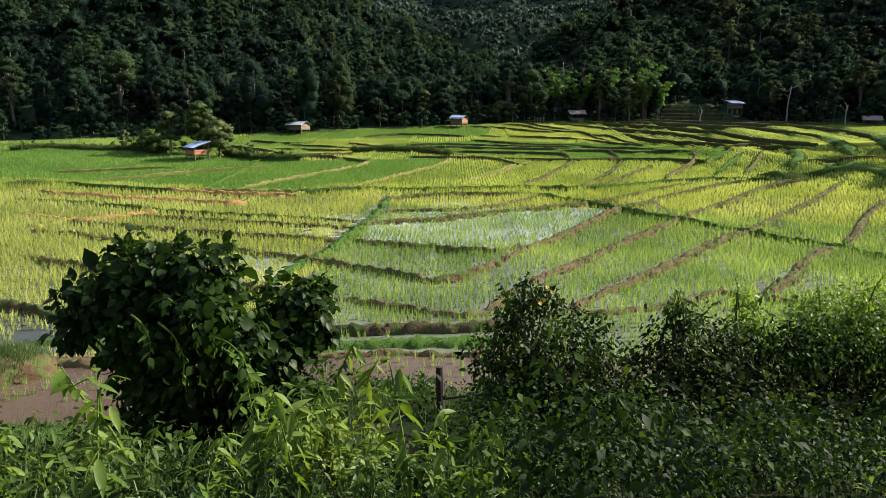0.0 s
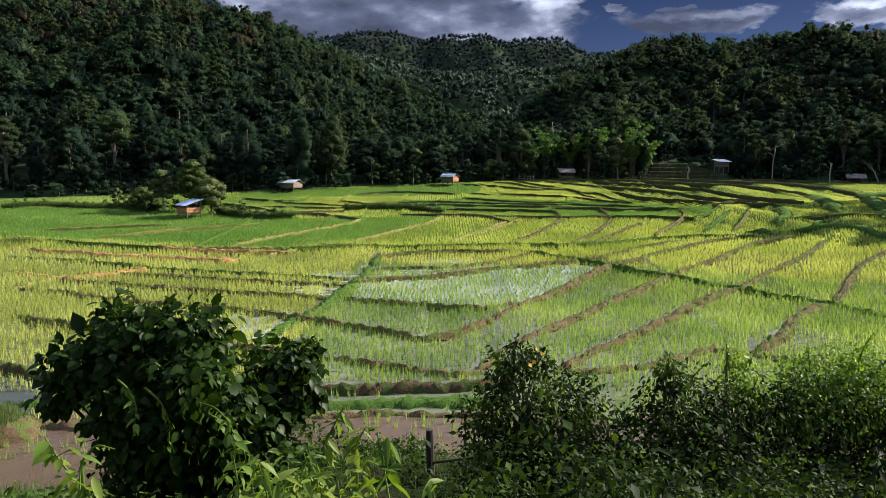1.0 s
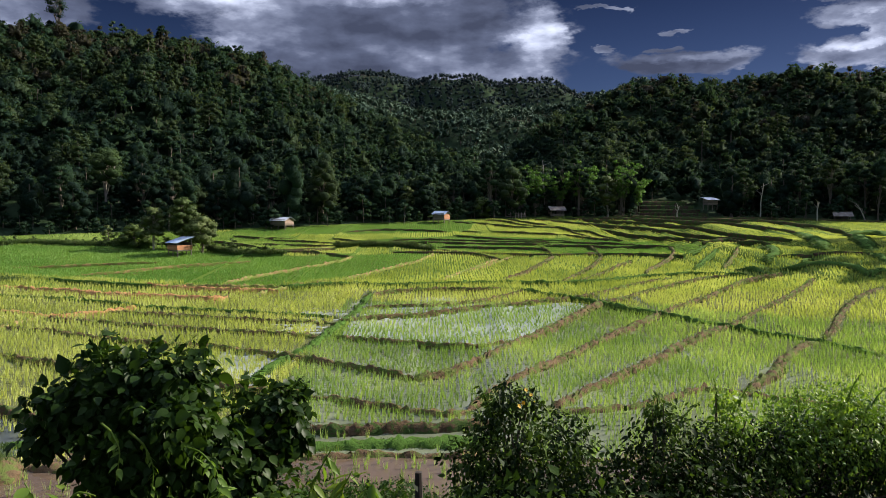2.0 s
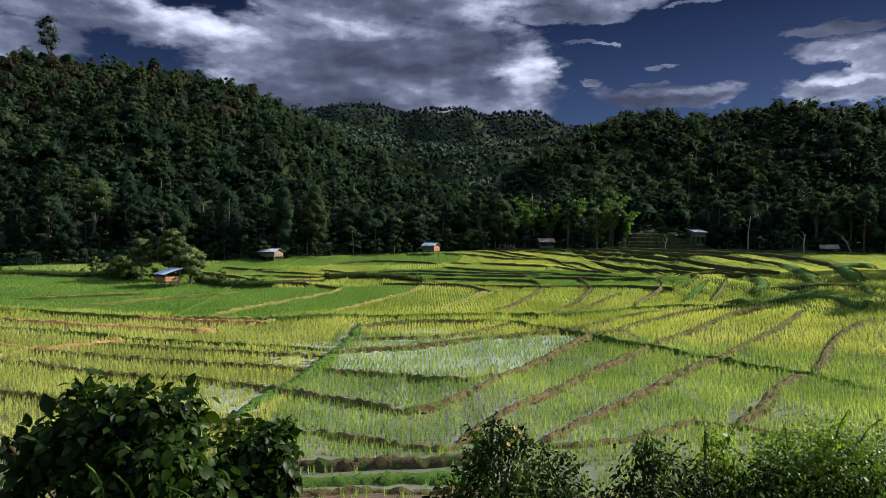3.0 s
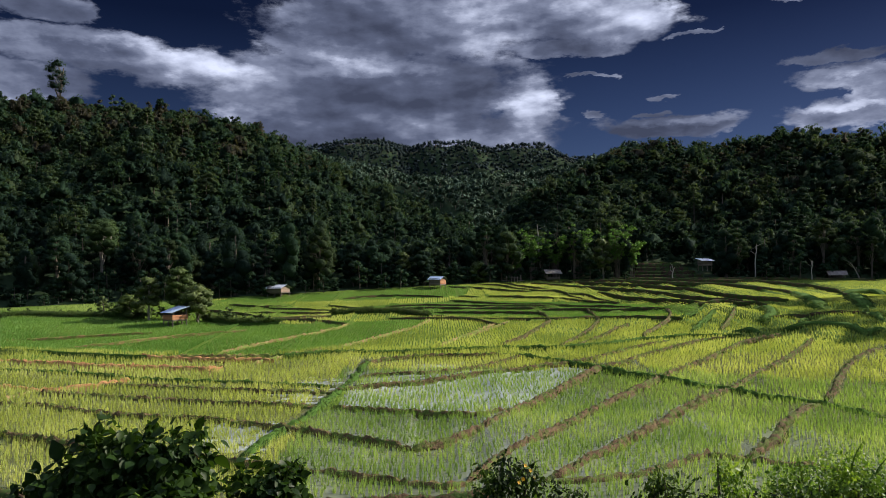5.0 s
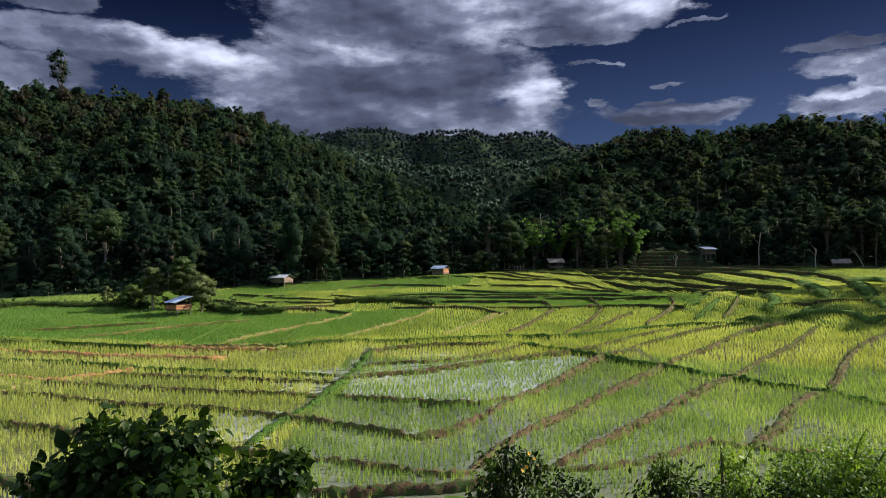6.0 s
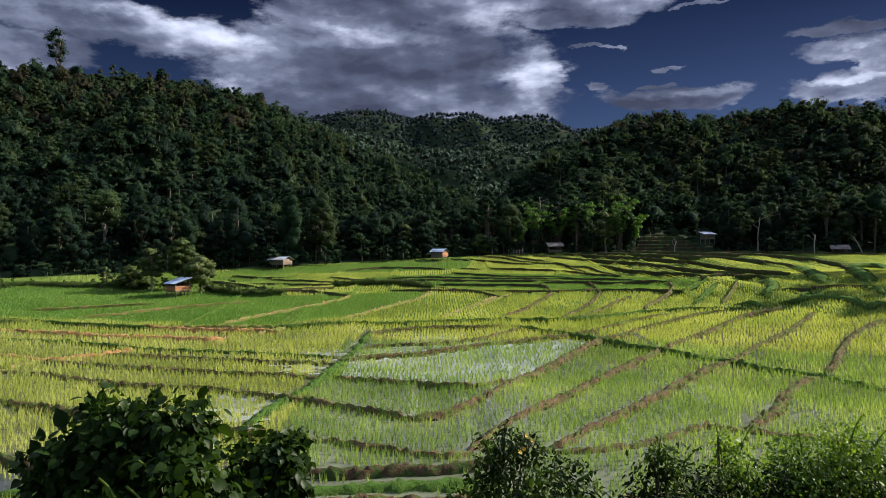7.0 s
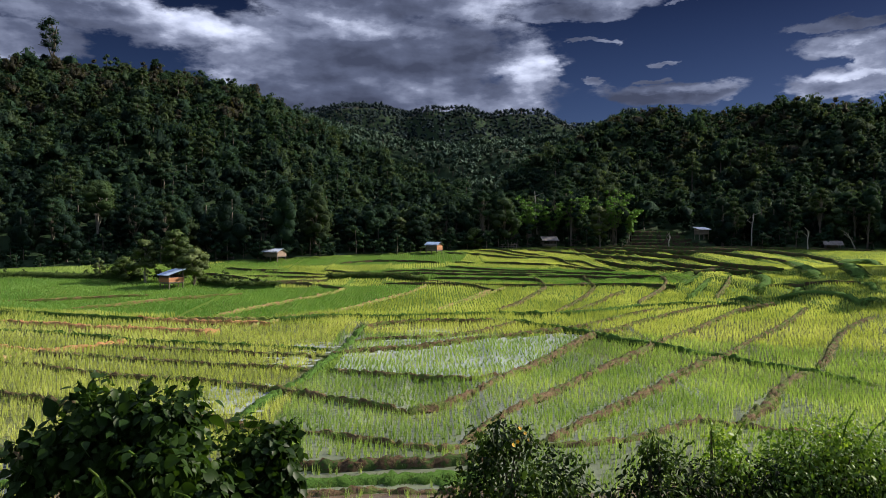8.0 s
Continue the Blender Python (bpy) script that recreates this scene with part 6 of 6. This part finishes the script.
def plant_bank():
    rng = np.random.default_rng(600)
    herbs = [weed(610 + k, 0.42 + 0.09 * k, 6 + k, 0.185, 0.31) for k in range(5)]
    creepers = [weed(620 + k, 0.16 + 0.07 * k, 6 + k, 0.034 + 0.008 * k, 0.65, 0) for k in range(5)]

    def spread(n, y0, y1, side=0.72):
        y = y0 + (y1 - y0) * rng.random(n) ** 0.8
        return rng.uniform(-1, 1, n) * (side * y + 1.0) + 0.2, y
    x, y = spread(900, 3.0, 11.5)
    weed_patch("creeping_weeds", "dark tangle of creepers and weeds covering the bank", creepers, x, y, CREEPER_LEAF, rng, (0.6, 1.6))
    # humps of creepers; hollows between them show the shade-dark ground
    x, y = spread(400, 4.0, 8.9)
    r = rng.uniform(0.30, 0.62, len(x))
    keep = []
    for k in range(len(x)):
        if x[k] > 0.5 and all((x[k] - x[j]) ** 2 + (y[k] - y[j]) ** 2 > (0.62 * (r[k] + r[j])) ** 2 for j in keep):
            keep.append(k)
    half = len(keep) // 2
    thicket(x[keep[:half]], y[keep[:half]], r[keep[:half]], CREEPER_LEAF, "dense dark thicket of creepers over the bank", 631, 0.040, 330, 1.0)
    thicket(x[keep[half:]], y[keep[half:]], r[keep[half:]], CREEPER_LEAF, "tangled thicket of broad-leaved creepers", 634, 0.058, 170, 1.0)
    # lit tops, put on as a thin shell of lighter leaves
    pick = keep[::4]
    thicket(x[pick], y[pick], r[pick] * 1.04, WEED_LEAF, "lighter leaves over the creepers, for their lit tops", 635, 0.05, 45, 1.05)
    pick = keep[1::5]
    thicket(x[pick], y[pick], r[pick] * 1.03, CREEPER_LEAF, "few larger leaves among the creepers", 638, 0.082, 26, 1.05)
    # sunlit spots, made by a lighter leaf colour
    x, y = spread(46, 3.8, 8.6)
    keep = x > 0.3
    thicket(x[keep], y[keep], rng.uniform(0.10, 0.32, keep.sum()), SMALL_LEAF, "low creepers with sunlight in their light green leaf colour", 632, 0.042, 200)
    # dark leaf colour stands for shade in the gaps below the weeds
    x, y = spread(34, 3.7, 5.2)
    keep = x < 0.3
    thicket(x[keep], y[keep], rng.uniform(0.14, 0.32, keep.sum()), CREEPER_LEAF, "low creepers under the weeds, shade in their dark leaf colour", 636, 0.07)
    x, y = spread(70, 7.5, 12.0)
    thicket(x, y, rng.uniform(0.16, 0.32, len(x)), BUSH_LEAF, "low dark scrub at the foot of the shrubs", 633, 0.075, 150)
    x, y = rng.uniform(-4.0, 3.0, 46), rng.uniform(10.5, 18.5, 46)
    thicket(x, y, rng.uniform(0.2, 0.5, len(x)), BUSH_LEAF, "low dark scrub along the near side of the pool", 637, 0.08, 120, 0.9)
    # the same herbs in three leaf colours, painted for sun, half shade and shade
    for cx, cy, r, n in ((-2.1, 4.3, 0.5, 3), (-0.72, 4.85, 0.45, 17), (-0.45, 5.4, 0.5, 24), (0.2, 4.2, 0.25, 4), (-1.6, 4.0, 0.6, 4), (-2.7, 3.9, 0.4, 4)):
        a, d = rng.uniform(0, 6.283, n), r * np.sqrt(rng.random(n))
        weed_patch("tall_weeds", "weeds with long drooping leaves, sunlight in their bright leaf colour", herbs, cx + np.cos(a) * d, cy + np.sin(a) * d, BRIGHT_LEAF, rng, (0.8, 1.35))
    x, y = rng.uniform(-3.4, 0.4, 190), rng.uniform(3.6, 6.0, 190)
    weed_patch("tall_weeds", "green weeds on the bank, half shade in their leaf colour", herbs, x, y, WEED_LEAF, rng, (0.35, 0.85))
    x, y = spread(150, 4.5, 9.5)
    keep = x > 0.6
    weed_patch("tall_weeds", "leafy weeds growing over the bank, shade in their dark leaf colour", herbs, x[keep], y[keep], CREEPER_LEAF, rng, (0.6, 1.3))
    x, y = rng.uniform(-4.6, 0.2, 500), 3.6 + 3.6 * rng.random(500) ** 1.3
    tagged(new("grass", quick_mesh("grass", *blades(np.stack([x, y, ground_at(x, y)], 1), 0.34, 0.10, 4, 0.008, rng, 1.0), (GRASS,))), "tall thin grass among the weeds on the bank", "grass", kind="stuff")
    x, y = spread(12000, 9.5, 20.0)
    tagged(new("grass", quick_mesh("grass", *blades(np.stack([x, y, ground_at(x, y)], 1), 0.22, 0.08, 4, 0.007, rng, 0.8), (GRASS,))), "rough green grass on the bank above the paddies", "grass", kind="stuff")
    shoot("pale green climbing shoot with broad drooping leaves", [(-1.75, 4.5, 4.55), (-1.95, 4.6, 4.95), (-2.15, 4.6, 5.2), (-2.25, 4.6, 5.38)], 0.13, 0.55, BRIGHT_LEAF, 641, 7)
    shoot("thin bare tendril curling over the pool", [(-2.02, 4.6, 5.0), (-2.03, 4.6, 5.22), (-1.93, 4.6, 5.33), (-1.82, 4.6, 5.30)], 0.04, 0.5, BRIGHT_LEAF, 642, 3)
    shoot("tall weed shoot with long narrow leaves", [(-0.75, 5.5, 4.3), (-0.72, 5.5, 4.8), (-0.62, 5.5, 5.1), (-0.52, 5.5, 5.28)], 0.19, 0.36, BRIGHT_LEAF, 643, 9)
    shoot("tall weed shoot with long narrow leaves", [(-0.45, 5.3, 4.3), (-0.40, 5.3, 4.8), (-0.42, 5.3, 5.05), (-0.34, 5.3, 5.2)], 0.17, 0.36, BRIGHT_LEAF, 644, 9)
    shoot("arching creeper shoot over the dark shrub", [(-2.35, 6.5, 5.35), (-2.1, 6.45, 5.2), (-1.9, 6.45, 4.98), (-1.72, 6.5, 4.72)], 0.12, 0.6, BRIGHT_LEAF, 645, 6)
    # lit sprigs on the dark shrub, their sunlight given by brighter leaf colours
    for k, row in enumerate((((-2.35, 6.35, 5.15), (-2.2, 6.3, 5.05), (-2.12, 6.3, 4.85), (-2.15, 6.3, 4.62)), ((-2.6, 6.4, 5.2), (-2.5, 6.35, 5.15), (-2.4, 6.3, 5.0), (-2.45, 6.3, 4.7)), ((-1.9, 6.4, 5.0), (-1.75, 6.35, 4.98), (-1.6, 6.3, 4.85), (-1.55, 6.3, 4.6)))):
        shoot("creeper hanging over the dark shrub, sunlight in its bright leaf colour", row, 0.11, 0.5, SMALL_LEAF if k else BRIGHT_LEAF, 680 + k, 7)
    shoot("young pale shoot standing in front of the bank", [(0.30, 4.1, 4.45), (0.31, 4.1, 4.7), (0.34, 4.1, 4.85), (0.30, 4.1, 4.98)], 0.10, 0.6, BRIGHT_LEAF, 646, 4)
    shoot("young pale shoot standing in front of the bank", [(1.62, 4.0, 4.45), (1.66, 4.0, 4.7), (1.70, 4.0, 4.80), (1.64, 4.0, 4.90)], 0.10, 0.7, BRIGHT_LEAF, 647, 3)


    # twigs and runners standing out of the shrubs
    for k, (x, y, z, x1, z1, L) in enumerate(((1.05, 9.0, 4.55, 1.12, 5.05, 0.09), (1.15, 9.0, 4.6, 1.52, 4.92, 0.08), (0.95, 9.0, 4.5, 0.78, 4.92, 0.09), (1.6, 9.0, 4.2, 2.05, 4.60, 0.07), (1.9, 9.0, 4.2, 2.25, 4.45, 0.07),
                                           (2.9, 8.8, 4.5, 2.93, 4.90, 0.08), (3.2, 8.9, 4.4, 3.45, 4.75, 0.08), (2.5, 8.7, 3.9, 2.2, 4.3, 0.08), (3.9, 9.4, 4.5, 3.8, 4.92, 0.07), (4.15, 9.4, 4.5, 4.3, 4.88, 0.07),
                                           (5.1, 9.7, 4.4, 5.0, 4.78, 0.07), (5.8, 9.8, 4.5, 5.95, 4.92, 0.07), (6.1, 9.8, 4.4, 6.4, 4.80, 0.07), (-1.25, 7.5, 5.1, -1.05, 5.38, 0.10), (-2.9, 7.1, 5.5, -3.0, 5.83, 0.11), (-3.3, 7.0, 5.1, -3.62, 5.30, 0.12))):
        shoot("thin leafy twig standing out of a shrub", [(x, y, z), (x * 0.75 + x1 * 0.25, y, z * 0.6 + z1 * 0.4), (x * 0.4 + x1 * 0.6, y - 0.03, z * 0.25 + z1 * 0.75), (x1, y - 0.05, z1)], L, 0.6, BUSH_LEAF if x < 0 else CREEPER_LEAF if x < 3.7 else SMALL_LEAF, 660 + k, 6)


plant_bank()


# ---- fence, branches, blossoms ----
POST_WOOD = wood_material("dark_post_wood", (0.010, 0.008, 0.006), (0.045, 0.037, 0.030))


def fence():
    v, f = tube([(0, 0, -0.6), (0.01, 0, 0.3), (0.0, 0.01, 0.86), (0, 0.01, 1.05)], [0.062, 0.060, 0.056, 0.050], 9)
    v = np.concatenate([v, [(0, 0.01, 1.055)]])
    n = len(v) - 1
    f = np.concatenate([f, [(n - 9 + k, n - 9 + (k + 1) % 9, n, n) for k in range(9)]])
    tris = np.concatenate([f[:-9][:, [0, 1, 2]], f[:-9][:, [0, 2, 3]], f[-9:][:, :3]])
    post = tagged(new("fence_post", quick_mesh("fence_post", v, tris, (POST_WOOD,), False)), "dark weathered wooden fence post on the bank", "fence post")
    post.matrix_basis = pose(0.06, 10.09, 2.37, 1, -1, 0)
    for z0, z1, r in ((2.98, 3.20, 0.022), (2.72, 2.80, 0.014)):
        v, f = tube([(0.10, 10.0, z0), (0.9, 9.9, (z0 + z1) / 2 + 0.04), (1.8, 9.8, z1)], [r, r * 0.9, r * 0.6], 7)
        tagged(new("fence_rail", quick_mesh("fence_rail", v, f, (TWIG,), True)), "thin dark branch used as a fence rail", "fence rail")


fence()


def blossom(x, y, z, colour, seed):
    """A small open flower with a ring of petals."""
    rng = np.random.default_rng(seed)
    a = np.linspace(0, 2 * np.pi, 7)[:-1]
    p = np.tile((0.0, 0.0, 0.0), (6, 1))
    v, f = leaves(p, np.stack([np.cos(a), np.sin(a), 0.5 + 0 * a], 1), np.tile((0.0, 0.0, 1.0), (6, 1)), 0.030, 0.75)
    thing = tagged(new("blossom", quick_mesh("blossom", v, f, (colour,))), "small yellow blossom on the flowering shrub", "blossom", "yellow blossoms")
    thing.matrix_basis = pose(x, y, z, 60 + rng.uniform(-20, 20), rng.uniform(-20, 20), rng.uniform(0, 90))


YELLOW = leaf_material("yellow_petals", (0.55, 0.30, 0.02), (0.70, 0.42, 0.02), (0.80, 0.55, 0.04), 0.3, 0.6, 3.0)
for k, (dx, dz) in enumerate(((1.36, 4.86), (1.42, 4.80), (1.33, 4.70), (1.28, 4.66), (1.46, 4.72))):
    blossom(dx, 8.95, dz, YELLOW, 800 + k)
